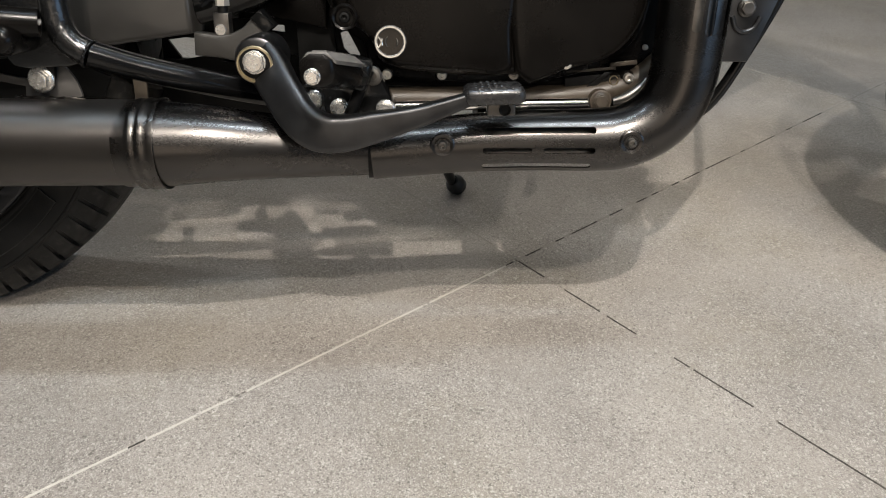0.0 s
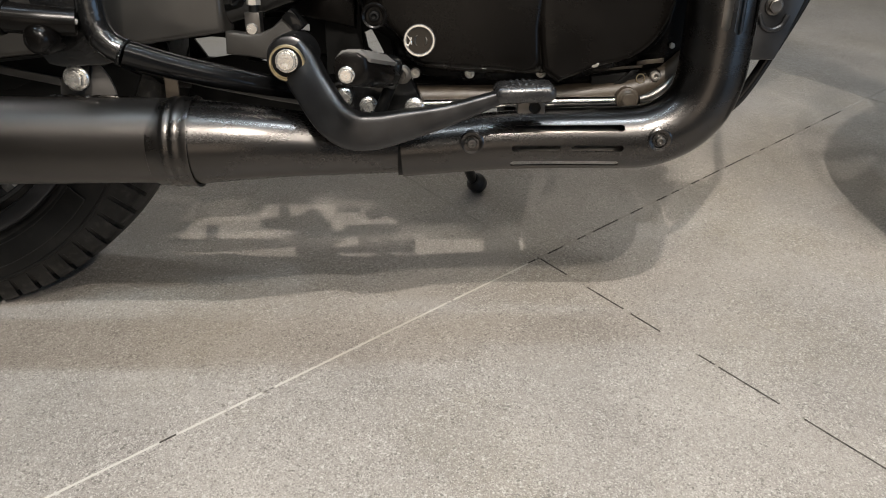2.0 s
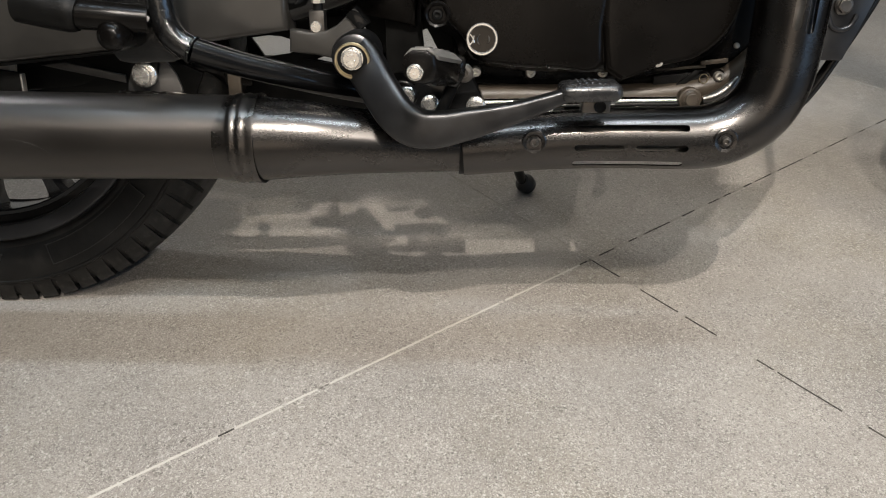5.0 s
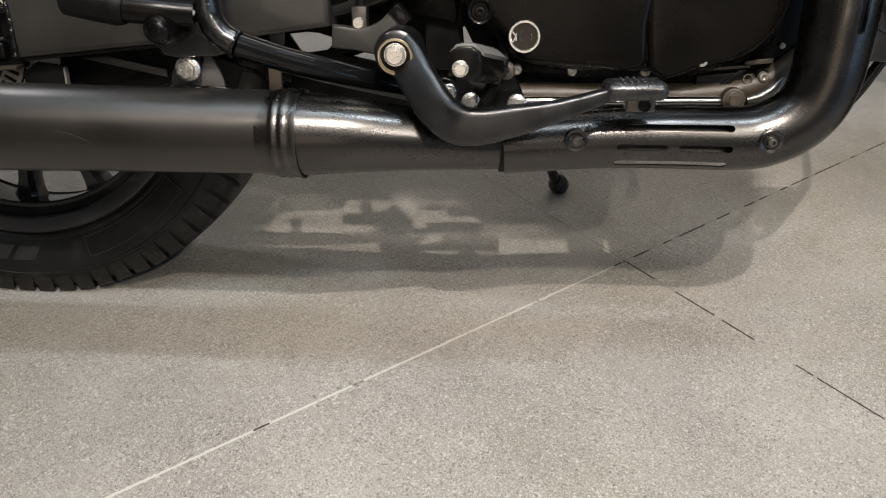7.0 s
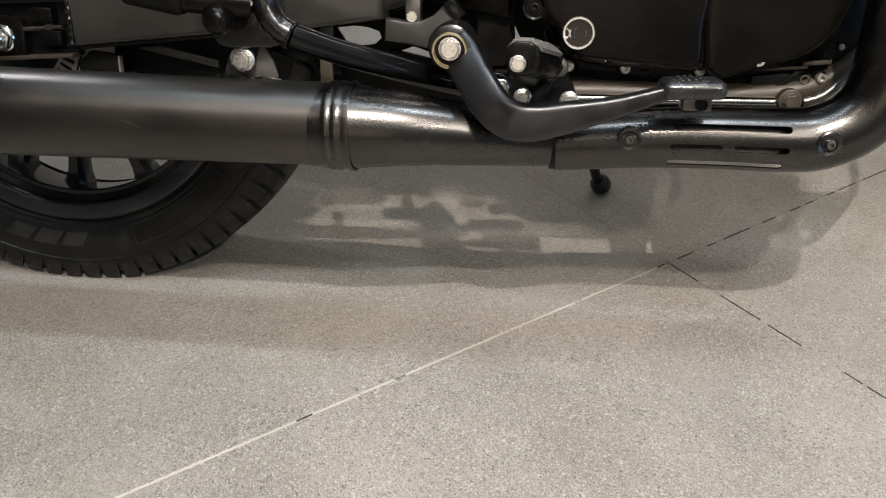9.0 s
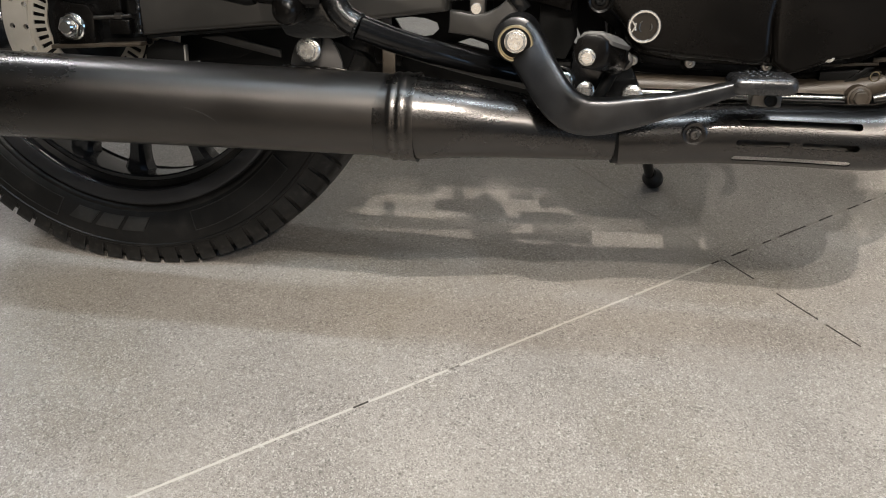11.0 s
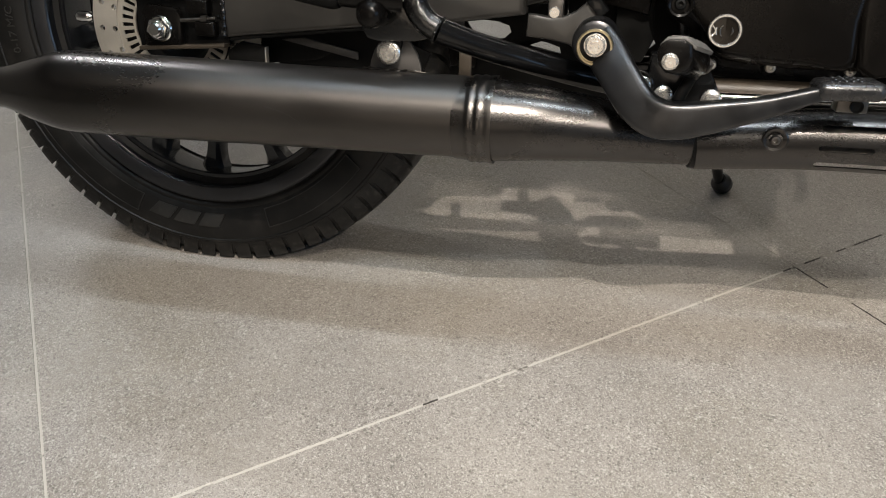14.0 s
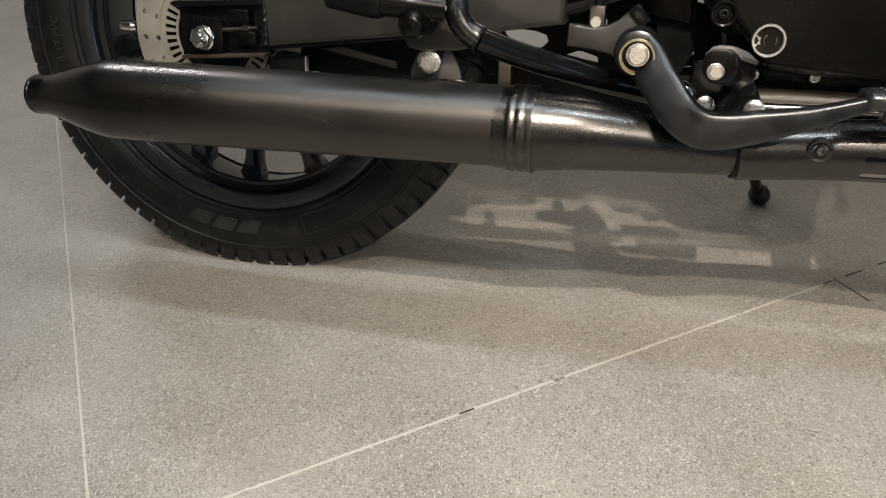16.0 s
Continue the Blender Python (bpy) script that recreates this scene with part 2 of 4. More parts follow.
def smooth_path(points, n=8):
    p = [Vector(q) for q in points]
    p = [2 * p[0] - p[1]] + p + [2 * p[-1] - p[-2]]
    out = []
    for i in range(1, len(p) - 2):
        a, b, c, d = p[i - 1:i + 3]
        for k in range(n):
            t = k / n
            out.append(0.5 * ((2 * b) + (c - a) * t + (2 * a - 5 * b + 4 * c - d) * t * t + (3 * b - a - 3 * c + d) * t ** 3))
    return out + [p[-2]]


def section_sweep(bm, path, sections, up=(0, 1, 0), caps=True):
    """Sweeps closed cross-sections (lists of (across, along up)) along a path, one section for each point."""
    rings = []
    for i, c in enumerate(path):
        d = (path[min(i + 1, len(path) - 1)] - path[max(i - 1, 0)]).normalized()
        u = Vector(up)
        u = (u - d * u.dot(d)).normalized()
        w = d.cross(u)
        rings.append([bm.verts.new(c + w * a + u * b) for a, b in sections[i]])
    for r, s in zip(rings, rings[1:]):
        for k in range(len(r)):
            bm.faces.new((r[k - 1], r[k], s[k], s[k - 1]))
    if caps:
        bm.faces.new(rings[0]), bm.faces.new(rings[-1][::-1])
    return rings


def circle(r, n=32, ry=None):
    return [(r * math.cos(2 * math.pi * k / n), (ry or r) * math.sin(2 * math.pi * k / n)) for k in range(n)]


def tube(points, radius, n=8, seg=28, bm=None, up=(0, 1, 0), straight=False):
    """radius: one number, or one for each given point."""
    bm = bm or bmesh.new()
    path = [Vector(p) for p in points] if straight else smooth_path(points, n)
    if isinstance(radius, (int, float)):
        radii = [radius] * len(path)
    else:
        at = np.linspace(0, len(radius) - 1, len(path))
        radii = np.interp(at, range(len(radius)), radius)
    section_sweep(bm, path, [circle(float(r), seg) for r in radii], up)
    return bm


def lathe(profile, centre, seg=48, axis="y", bm=None, arc=None):
    """Turns a closed or open profile of (radius, along) round an axis through centre. A radius of 0 closes it."""
    bm = bm or bmesh.new()
    c = Vector(centre)

    def at(r, h, a):
        u, v = r * math.cos(a), r * math.sin(a)
        return c + Vector({"y": (u, h, v), "x": (h, u, v), "z": (u, v, h)}[axis])

    cols = []
    for k in range(seg):
        a = 2 * math.pi * k / seg
        cols.append([bm.verts.new(at(r, h, a)) for r, h in profile])
    for k in range(seg):
        p, q = cols[k - 1], cols[k]
        for i in range(len(profile) - 1):
            if profile[i][0] == 0 and profile[i + 1][0] == 0:
                continue
            bm.faces.new((p[i], p[i + 1], q[i + 1], q[i]))
    bmesh.ops.remove_doubles(bm, verts=bm.verts, dist=1e-6)
    return bm


def prism(outline, y0, y1, bevel=0.0015, bm=None, steps=2):
    """A plate with the outline (x, z), from y0 to y1, with rounded edges."""
    bm = bm or bmesh.new()
    a = [bm.verts.new((x, y0, z)) for x, z in outline]
    b = [bm.verts.new((x, y1, z)) for x, z in outline]
    fs = [bm.faces.new(a), bm.faces.new(b[::-1])]
    for k in range(len(a)):
        fs.append(bm.faces.new((a[k - 1], b[k - 1], b[k], a[k])))
    bmesh.ops.recalc_face_normals(bm, faces=fs)
    if bevel:
        edges = {e for f in fs[:2] for e in f.edges}
        bmesh.ops.bevel(bm, geom=list(edges), offset=bevel, segments=steps, affect="EDGES", profile=0.5)
    return bm


def block(centre, size, bevel=0.003, turn=0.0, bm=None, steps=3):
    """A rounded box; turn: degrees about y."""
    bm = bm or bmesh.new()
    m = Matrix.Translation(centre) @ Matrix.Rotation(radians(turn), 4, "Y") @ Matrix.Diagonal((*size, 1))
    made = bmesh.ops.create_cube(bm, size=1, matrix=m)["verts"]
    edges = {e for v in made for e in v.link_edges}
    bmesh.ops.bevel(bm, geom=list(edges), offset=bevel, segments=steps, affect="EDGES", profile=0.5)
    return bm


def smooth_outline(points, n=4):
    """A closed outline through the points, rounded."""
    p = [Vector(q) for q in points]
    out = []
    for i in range(len(p)):
        a, b, c, d = p[i - 1], p[i], p[(i + 1) % len(p)], p[(i + 2) % len(p)]
        for k in range(n):
            t = k / n
            v = 0.5 * ((2 * b) + (c - a) * t + (2 * a - 5 * b + 4 * c - d) * t * t + (3 * b - a - 3 * c + d) * t ** 3)
            out.append((v.x, v.y))
    return out


def weld(points, r, seed=0.0):
    """One continuous weld bead with ripples."""
    path = smooth_path(points, 40)
    bm = bmesh.new()
    section_sweep(bm, path, [circle(r * (1 + 0.12 * math.sin(i * 0.55 + seed) + 0.10 * math.sin(i * 0.37 + 2 * seed)), 10) for i in range(len(path))])
    return bm


def arc_points(cx, cz, r, a0, a1, n=8):
    return [(cx + r * math.cos(radians(a0 + (a1 - a0) * k / n)), cz + r * math.sin(radians(a0 + (a1 - a0) * k / n))) for k in range(n + 1)]


def hex_bolt(parent, place, hexa=0.007, flange=0.010, tall=0.007, material=None, domed=False, turn=10.0, name="bolt", inset=0.0, washer=0.0):
    """A bolt that faces the right side (-y). hexa: half the width across corners."""
    bm = bmesh.new()
    x, y, z = place
    if washer:
        lathe([(0, 0.0), (washer, 0.0), (washer, -0.0012), (washer - 0.0008, -0.002), (0, -0.002)], (x, y + 0.002, z), 32, bm=bm)
    lathe([(0, 0.001), (flange, 0.001), (flange, -0.0012), (flange - 0.001, -0.0022), (hexa, -0.003), (0, -0.003)], (x, y, z), 32, bm=bm)
    if domed:
        lathe([(hexa, -0.002), (hexa, -tall * 0.5), (hexa * 0.85, -tall * 0.85), (hexa * 0.5, -tall), (hexa * 0.45, -tall), (hexa * 0.4, -tall * 0.6), (0, -tall * 0.6)], (x, y, z), 24, bm=bm)
    else:
        a = [(hexa * math.cos(radians(60 * k + turn)), hexa * math.sin(radians(60 * k + turn))) for k in range(6)]
        prism([(x + u, z + w) for u, w in a], y - tall, y - 0.002, 0.0008, bm)
        if hexa > 0.0088:
            for u, w in ((-0.35, 0.25), (-0.35, -0.2), (0.1, 0.35), (0.3, -0.1), (0.0, -0.4)):
                block((x + u * hexa, y - tall - 0.0005, z + w * hexa), (hexa * 0.22, 0.0008, hexa * 0.14), 0.0002, 30, bm, 1)
        lathe([(0, -tall - 0.0004), (hexa * 0.72, -tall - 0.0004), (hexa * 0.80, -tall + 0.0005)], (x, y, z), 24, bm=bm)
    return part(name, bm, material or ZINC, parent)


def socket_screw(parent, place, r=0.006, material=None):
    bm = bmesh.new()
    lathe([(0, 0.002), (r, 0.002), (r, -0.003), (r * 0.85, -0.0042), (r * 0.5, -0.0045), (r * 0.42, -0.0015), (0, -0.001)], place, 24, bm=bm)
    return part("screw", bm, material or STEEL, parent)


# ---- showroom ----
GRID = pose(0.093, 0.851, 0, 0, 0, 40.8)
PITCH, HALF = 0.925, 7
side = PITCH * HALF + 0.02

floor = tagged(new("floor"), "ground and polished grey concrete floor with sawn joints", "floor", kind="structure")
floor.matrix_world = GRID
bm = bmesh.new()
bmesh.ops.create_cube(bm, size=1, matrix=Matrix.Translation((0, 0, -0.055)) @ Matrix.Diagonal((2 * side + 1.2, 2 * side + 1.2, 0.1, 1)))
part("subfloor", bm, BROKEN, floor)


def joint(name, material, a, b, width=0.0034, depth=0.0009):
    """Filler in a joint from a to b, in the floor's own grid."""
    bm = bmesh.new()
    a, b = Vector(a), Vector(b)
    along = (b - a).normalized()
    across = Vector((-along.y, along.x, 0)) * width / 2
    down = Vector((0, 0, -depth))
    n = max(2, int((b - a).length / 0.04))
    rows = []
    for k in range(n + 1):
        p = a.lerp(b, k / n) + down * (0.6 + 0.35 * noise.noise((k * 0.7, a.x, a.y)))
        rows.append([bm.verts.new(p + across), bm.verts.new(p - across)])
    for r, s in zip(rows, rows[1:]):
        bm.faces.new((r[0], r[1], s[1], s[0]))
    part(name, bm, material, floor)


LINES_X = [-0.911 + PITCH * k for k in range(-6, 1)] + [0.0035] + [0.940 + PITCH * k for k in range(7)]
LINES_Y = [PITCH * k for k in range(-7, 8)]
lo_x, hi_x, lo_y, hi_y = LINES_X[0], LINES_X[-1], LINES_Y[0], LINES_Y[-1]
OPEN = [(0.0, 0.053), (0.087, 0.150), (0.160, 0.208), (0.261, 0.285), (0.288, 0.367), (0.394, 0.520), (0.56, 0.66), (0.69, 0.80)]
for a, b in OPEN:
    joint("open_joint", DARK, (0.0035, -a - 0.002, 0), (0.0035, -b, 0), 0.0026, 0.0004)
for a, b in zip(OPEN, OPEN[1:]):
    joint("joint_filler", CONCRETE, (0.0035, -a[1], 0), (0.0035, -b[0], 0), 0.0026, 0.0002)
joint("joint_filler", FLUSH, (0.0035, -0.80, 0), (0.0035, lo_y, 0), 0.0026, 0.0004)
DASH = [(0.020, 0.050), (0.080, 0.098), (0.115, 0.170), (0.199, 0.228), (0.262, 0.286), (0.299, 0.318), (0.352, 0.372), (0.382, 0.428), (0.446, 0.520), (0.55, 0.565), (0.60, 0.66), (0.70, 0.72), (0.76, 0.83)]
for a, b in DASH:
    joint("open_joint", DARK, (a, 0, 0.0002), (b, 0, 0.0002), 0.0026, 0.0002)
for a, b in ((-0.541, -0.523), (-0.018, -0.004)):
    joint("open_joint", DARK, (a, 0, 0.0002), (b, 0, 0.0002), 0.0026, 0.0002)
for x in LINES_X[1:-1]:
    if x == 0.0035:
        joint("joint_filler", FLUSH, (x, 0.004, 0), (x, hi_y, 0), 0.0028)
        continue
    joint("joint_filler", WORN if x < -0.1 else BROKEN, (x, lo_y, 0), (x, -0.004, 0), 0.0028 if x < -0.1 else 0.0042)
    joint("joint_filler", WORN if x < -0.1 else FLUSH, (x, 0.004, 0), (x, hi_y, 0), 0.0028)
for y in LINES_Y[1:-1]:
    for x0, x1, material in ((lo_x, -0.915, FLUSH), (-0.907, -0.004, PALE), (0.004, hi_x, DASHED)):
        joint("joint_filler", material, (x0, y, 0), (x1, y, 0), 0.0034, 0.0005)

WEST, EAST, SOUTH, NORTH, THICK = -4.6, 4.3, -4.25, 4.7, 0.2


def boxes(spans):
    """Boxes from (x0, x1, y0, y1, z0, z1), joined in one bmesh."""
    bm = bmesh.new()
    for x0, x1, y0, y1, z0, z1 in spans:
        bmesh.ops.create_cube(bm, size=1, matrix=Matrix.Translation(((x0 + x1) / 2, (y0 + y1) / 2, (z0 + z1) / 2)) @ Matrix.Diagonal((x1 - x0, y1 - y0, z1 - z0, 1)))
    return bm


def surround(u0, u1, a0, a1, z0, z1):
    """The four rectangles (u, u, z, z) of a wall round an opening from a0 to a1 and z0 to z1."""
    return [(u0, a0, -0.1, CEILING), (a1, u1, -0.1, CEILING), (a0, a1, -0.1, z0), (a0, a1, z1, CEILING)]


WALL_LABEL = "plain pale painted showroom wall"
dx0, dx1, dz0, dz1 = -1.15, 0.75, 0.20, 2.00
wy0, wy1, wz0, wz1 = -3.70, -0.30, 0.40, 2.20
solid = {"wall_north": [(WEST - THICK, EAST + THICK, NORTH, NORTH + THICK, -0.1, CEILING)], "wall_west": [(WEST - THICK, WEST, SOUTH, NORTH, -0.1, CEILING)],
         "wall_south": [(a, b, SOUTH - THICK, SOUTH, c, d) for a, b, c, d in surround(WEST - THICK, EAST + THICK, dx0, dx1, dz0, dz1)],
         "wall_east": [(EAST, EAST + THICK, a, b, c, d) for a, b, c, d in surround(SOUTH, NORTH, wy0, wy1, wz0, wz1)]}
for name, spans in solid.items():
    tagged(part(name, boxes(spans), WALL), WALL_LABEL, "wall", kind="structure")
bar_w = 0.04
# unseen opening in the south wall, added with its frame for the warm lamp
spans = [(dx0, dx0 + bar_w, SOUTH - 0.12, SOUTH - 0.06, dz0, dz1), (dx1 - bar_w, dx1, SOUTH - 0.12, SOUTH - 0.06, dz0, dz1),
         (dx0 + bar_w, dx1 - bar_w, SOUTH - 0.12, SOUTH - 0.06, dz0, dz0 + bar_w), (dx0 + bar_w, dx1 - bar_w, SOUTH - 0.12, SOUTH - 0.06, dz1 - bar_w, dz1)]
tagged(part("warm_lamp_frame", boxes(spans), MATT), "dark metal frame added round the warm lamp's opening", "window", kind="structure")
# unseen frame, added round the opening that holds the blue lamp
spans = [(EAST + 0.06, EAST + 0.12, wy0, wy0 + bar_w, wz0, wz1), (EAST + 0.06, EAST + 0.12, wy1 - bar_w, wy1, wz0, wz1),
         (EAST + 0.06, EAST + 0.12, wy0 + bar_w, wy1 - bar_w, wz0, wz0 + bar_w), (EAST + 0.06, EAST + 0.12, wy0 + bar_w, wy1 - bar_w, wz1 - bar_w, wz1)]
tagged(part("window_2", boxes(spans), MATT), "dark metal frame of a wide shop window", "window", kind="structure")
tagged(part("ceiling", boxes([(WEST - THICK, EAST + THICK, SOUTH - THICK, NORTH + THICK, CEILING, CEILING + 0.12)]), CEIL), "plain grey painted showroom ceiling", "ceiling", kind="structure")

# ---- motorcycle ----
BIKE = pose(-0.678, 0.7595, 0, 0, 0, 2.0) @ pose(0, 0, 0, -12.0, 0, 0)
bike = tagged(new("motorcycle"), "black cruiser motorcycle leaning on its side stand", "motorcycle")
bike.matrix_world = BIKE


def assembly(name, label=""):
    ob = new(name)
    ob.parent = bike
    return tagged(ob, label)


# rear wheel
WY, WZ = 0.016, 0.3045


def tyre_mesh(cy, cz, pitch=72, flat=True, x0=0.0):
    """Tyre round the axis through (x0, cz): ribbed sidewalls, shoulder grooves cut in every pitch."""
    half = [(0.205, 0.046), (0.220, 0.053), (0.2225, 0.0545), (0.2335, 0.0590), (0.2350, 0.0590), (0.2365, 0.0620), (0.241, 0.0640), (0.2425, 0.0636), (0.246, 0.0662), (0.260, 0.0702), (0.274, 0.0716),
            (0.284, 0.0714), (0.2852, 0.0726), (0.2880, 0.0726), (0.2893, 0.0708), (0.295, 0.0698), (0.3040, 0.0682), (0.3115, 0.0655), (0.3168, 0.0590), (0.3190, 0.0490), (0.3202, 0.0370), (0.3208, 0.0240), (0.3209, 0.0230), (0.3212, 0.0110), (0.3214, 0.0)]
    prof = [(r, -y) for r, y in half] + [(r, y * (0.55 if r < 0.25 else 1.0)) for r, y in half[-2::-1]]
    groove = {i for i, (r, y) in enumerate(prof) if r > 0.2940 and 0.030 < abs(y) < 0.0705}
    bm = bmesh.new()
    floor_n = BIKE.inverted().to_3x3() @ Vector((0, 0, 1))
    cols = []
    shifts = [0.0, 0.40, 0.755, 0.775, 0.965, 0.985]
    for k in range(pitch):
        for j, s in enumerate(shifts):
            col = []
            for i, (r, y) in enumerate(prof):
                lag = 0.9 * (abs(y) - 0.055) / 0.05 if r > 0.29 else 0.0
                a = 2 * math.pi * (k + s + lag) / pitch
                rr = r - (0.0085 if i in groove and 3 <= j <= 4 else 0.0)
                p = Vector((x0 + rr * math.cos(a), cy + y, cz + rr * math.sin(a)))
                if flat:
                    low = p.dot(floor_n) * 1.0
                    if low < 0.0005:
                        p += floor_n * (0.0005 - low)
                col.append(bm.verts.new(p))
            cols.append(col)
    for k in range(len(cols)):
        p, q = cols[k - 1], cols[k]
        for i in range(len(prof) - 1):
            bm.faces.new((p[i], p[i + 1], q[i + 1], q[i]))
    return bm


def wheel(name, x0, cy, cz, disc_side):
    w = assembly(name, "black alloy wheel with a block-tread tyre")
    tyre = part("tyre", tyre_mesh(cy, cz, x0=x0, flat=True), RUBBER, w, "dusty black tyre with grooved shoulders", sharp=40)
    tyre.data.materials.append(TREAD)
    for f in tyre.data.polygons:
        if math.hypot(f.center.x - x0, f.center.z - cz) > 0.2935:
            f.material_index = 1
    c = (x0, cy, cz)
    prof = [(0.222, -0.0540), (0.2335, -0.0580), (0.2335, -0.0605), (0.2325, -0.0620), (0.2300, -0.0626), (0.2150, -0.0606), (0.2128, -0.0585), (0.2112, -0.0450), (0.2100, -0.0425), (0.2070, -0.0415), (0.2058, -0.0440), (0.2045, -0.0452), (0.2000, -0.0452), (0.1984, -0.0430),
            (0.1982, -0.036), (0.1995, -0.020), (0.2018, 0.0), (0.2042, 0.020), (0.2068, 0.044), (0.2130, 0.05), (0.2170, 0.060), (0.2190, 0.062), (0.2320, 0.062), (0.2335, 0.058), (0.222, 0.054), (0.2125, 0.030), (0.2085, 0.0), (0.2075, -0.030), (0.2150, -0.045), (0.222, -0.054)]
    prof = [(r, y if y < 0 else y * 0.55) for r, y in prof]
    part("rim", lathe(prof, c, 96), RIM, w, "gloss black cast rim", sharp=30)
    part("rim_lip", lathe([(0.2142, -0.0600), (0.2146, -0.0613), (0.2156, -0.0618), (0.2296, -0.0636), (0.2322, -0.0632), (0.2334, -0.0615), (0.2330, -0.0600)], c, 96), LIP, w, "rim lip with its grey reflection put into the colour", sharp=50)
    part("hub", lathe([(0, -0.052), (0.022, -0.052), (0.030, -0.045), (0.034, -0.030), (0.040, 0), (0.034, 0.03), (0.03, 0.045), (0.022, 0.052), (0, 0.052)], c, 40), RIM, w)
    for k in range(14):
        a = radians(264.5 + 360 / 14 * k)
        d, s = Vector((math.cos(a), 0, math.sin(a))), Vector((-math.sin(a), 0, math.cos(a)))
        lean = 0.004 if k % 2 else -0.003
        pts = [Vector(c) + d * 0.034, Vector(c) + d * 0.09 + s * lean * 0.3, Vector(c) + d * 0.15 + s * lean * 0.8, Vector(c) + d * 0.2040 + s * lean * 1.3]
        path = smooth_path(pts, 6)
        sec = []
        for i in range(len(path)):
            t = i / (len(path) - 1)
            wide = 0.0105 - 0.0020 * math.sin(math.pi * min(1, t * 1.1)) + 0.008 * max(0, t - 0.82) ** 2 / 0.0324
            deep = 0.021 - 0.004 * t
            sec.append([(wide * sx * fx, deep * sy * fy) for sx, sy, fx, fy in ((1, 1, .6, 1), (1, 1, 1, .6), (1, -1, 1, .6), (1, -1, .6, 1), (-1, -1, .6, 1), (-1, -1, 1, .6), (-1, 1, 1, .6), (-1, 1, .6, 1))])
        bm = bmesh.new()
        section_sweep(bm, path, sec)
        part("spoke", bm, RIM, w)
    return w


rear = wheel("rear_wheel", 0.003, WY, WZ, -1)


def bored(blank, cutters):
    """The bmesh blank, cut through by the bmesh cutters."""
    obs = []
    for bm in (blank, cutters):
        bmesh.ops.recalc_face_normals(bm, faces=bm.faces)
        me = bpy.data.meshes.new("blank")
        bm.to_mesh(me)
        bm.free()
        obs.append(new("blank", me))
    mod = obs[0].modifiers.new("cut", "BOOLEAN")
    mod.operation, mod.object, mod.solver = "DIFFERENCE", obs[1], "EXACT"
    done = bpy.data.meshes.new_from_object(obs[0].evaluated_get(bpy.context.evaluated_depsgraph_get()))
    for o in obs:
        bpy.data.objects.remove(o)
    bm = bmesh.new()
    bm.from_mesh(done)
    bpy.data.meshes.remove(done)
    return bm


AX = (0.0, 0.0, WZ)
cut = bmesh.new()
for k in range(20):
    a = 2 * math.pi * k / 20 + 0.06
    for r, da in ((0.0805, 0.02), (0.0975, 0.0)):
        lathe([(0, -0.1), (0.0034, -0.1), (0.0034, -0.08), (0, -0.08)], (r * math.cos(a + da), 0, WZ + r * math.sin(a + da)), 14, bm=cut)
part("brake_disc", bored(lathe([(0.0725, -0.0905), (0.0765, -0.0905), (0.0772, -0.092), (0.1025, -0.092), (0.1030, -0.0914), (0.1088, -0.0914), (0.1088, -0.087), (0.0725, -0.087), (0.0725, -0.0905)], AX, 120), cut), DISC, rear, "drilled steel brake disc", sharp=30)
cut = bmesh.new()
for k in range(44):
    a = 2 * math.pi * k / 44
    d, s = Vector((math.cos(a), 0, math.sin(a))), Vector((-math.sin(a), 0, math.cos(a)))
    ring = [Vector(AX) + d * u + s * w for u, w in ((0.053, -0.0019), (0.0675, -0.0024), (0.0675, 0.0024), (0.053, 0.0019))]
    prism([(p.x, p.z) for p in ring], -0.1, -0.085, 0, cut)
part("sensor_ring", bored(lathe([(0.050, -0.0945), (0.0712, -0.0945), (0.0712, -0.0925), (0.050, -0.0925), (0.050, -0.0945)], AX, 132), cut), DISC, rear, "slotted steel sensor ring", sharp=30)
part("rim_stud", tube([(-0.1520, -0.0600, 0.3080), (-0.1500, -0.0605, 0.3079), (-0.1350, -0.0605, 0.3076), (-0.1330, -0.0600, 0.3075)], [0.003, 0.0070, 0.0070, 0.003], 4, 20), CHROME, rear, "bright metal stud on the rim")
part("disc_carrier", lathe([(0.030, -0.050), (0.045, -0.075), (0.070, -0.086), (0.074, -0.086), (0.074, -0.080), (0.055, -0.070), (0.036, -0.045)], AX, 48), MATT, rear)

# raised writing on the tyre wall, bent round the axle
def sidewall_text(text, radius, angle, size):
    cu = bpy.data.curves.new("letters", "FONT")
    cu.body, cu.size, cu.extrude, cu.align_x = text, size, 0.0004, "CENTER"
    ob = new("letters", cu)
    me = bpy.data.meshes.new_from_object(ob.evaluated_get(bpy.context.evaluated_depsgraph_get()))
    bpy.data.objects.remove(ob)
    bm = bmesh.new()
    bm.from_mesh(me)
    bpy.data.meshes.remove(me)
    for v in bm.verts:
        a = radians(angle) - v.co.x / radius
        r = radius + (v.co.y - size * 0.35)
        y = -0.0714 - v.co.z
        v.co = (r * math.cos(a), WY + y, WZ + r * math.sin(a))
    return part("size_lettering", bm, LETTER, rear, "raised tyre size lettering")


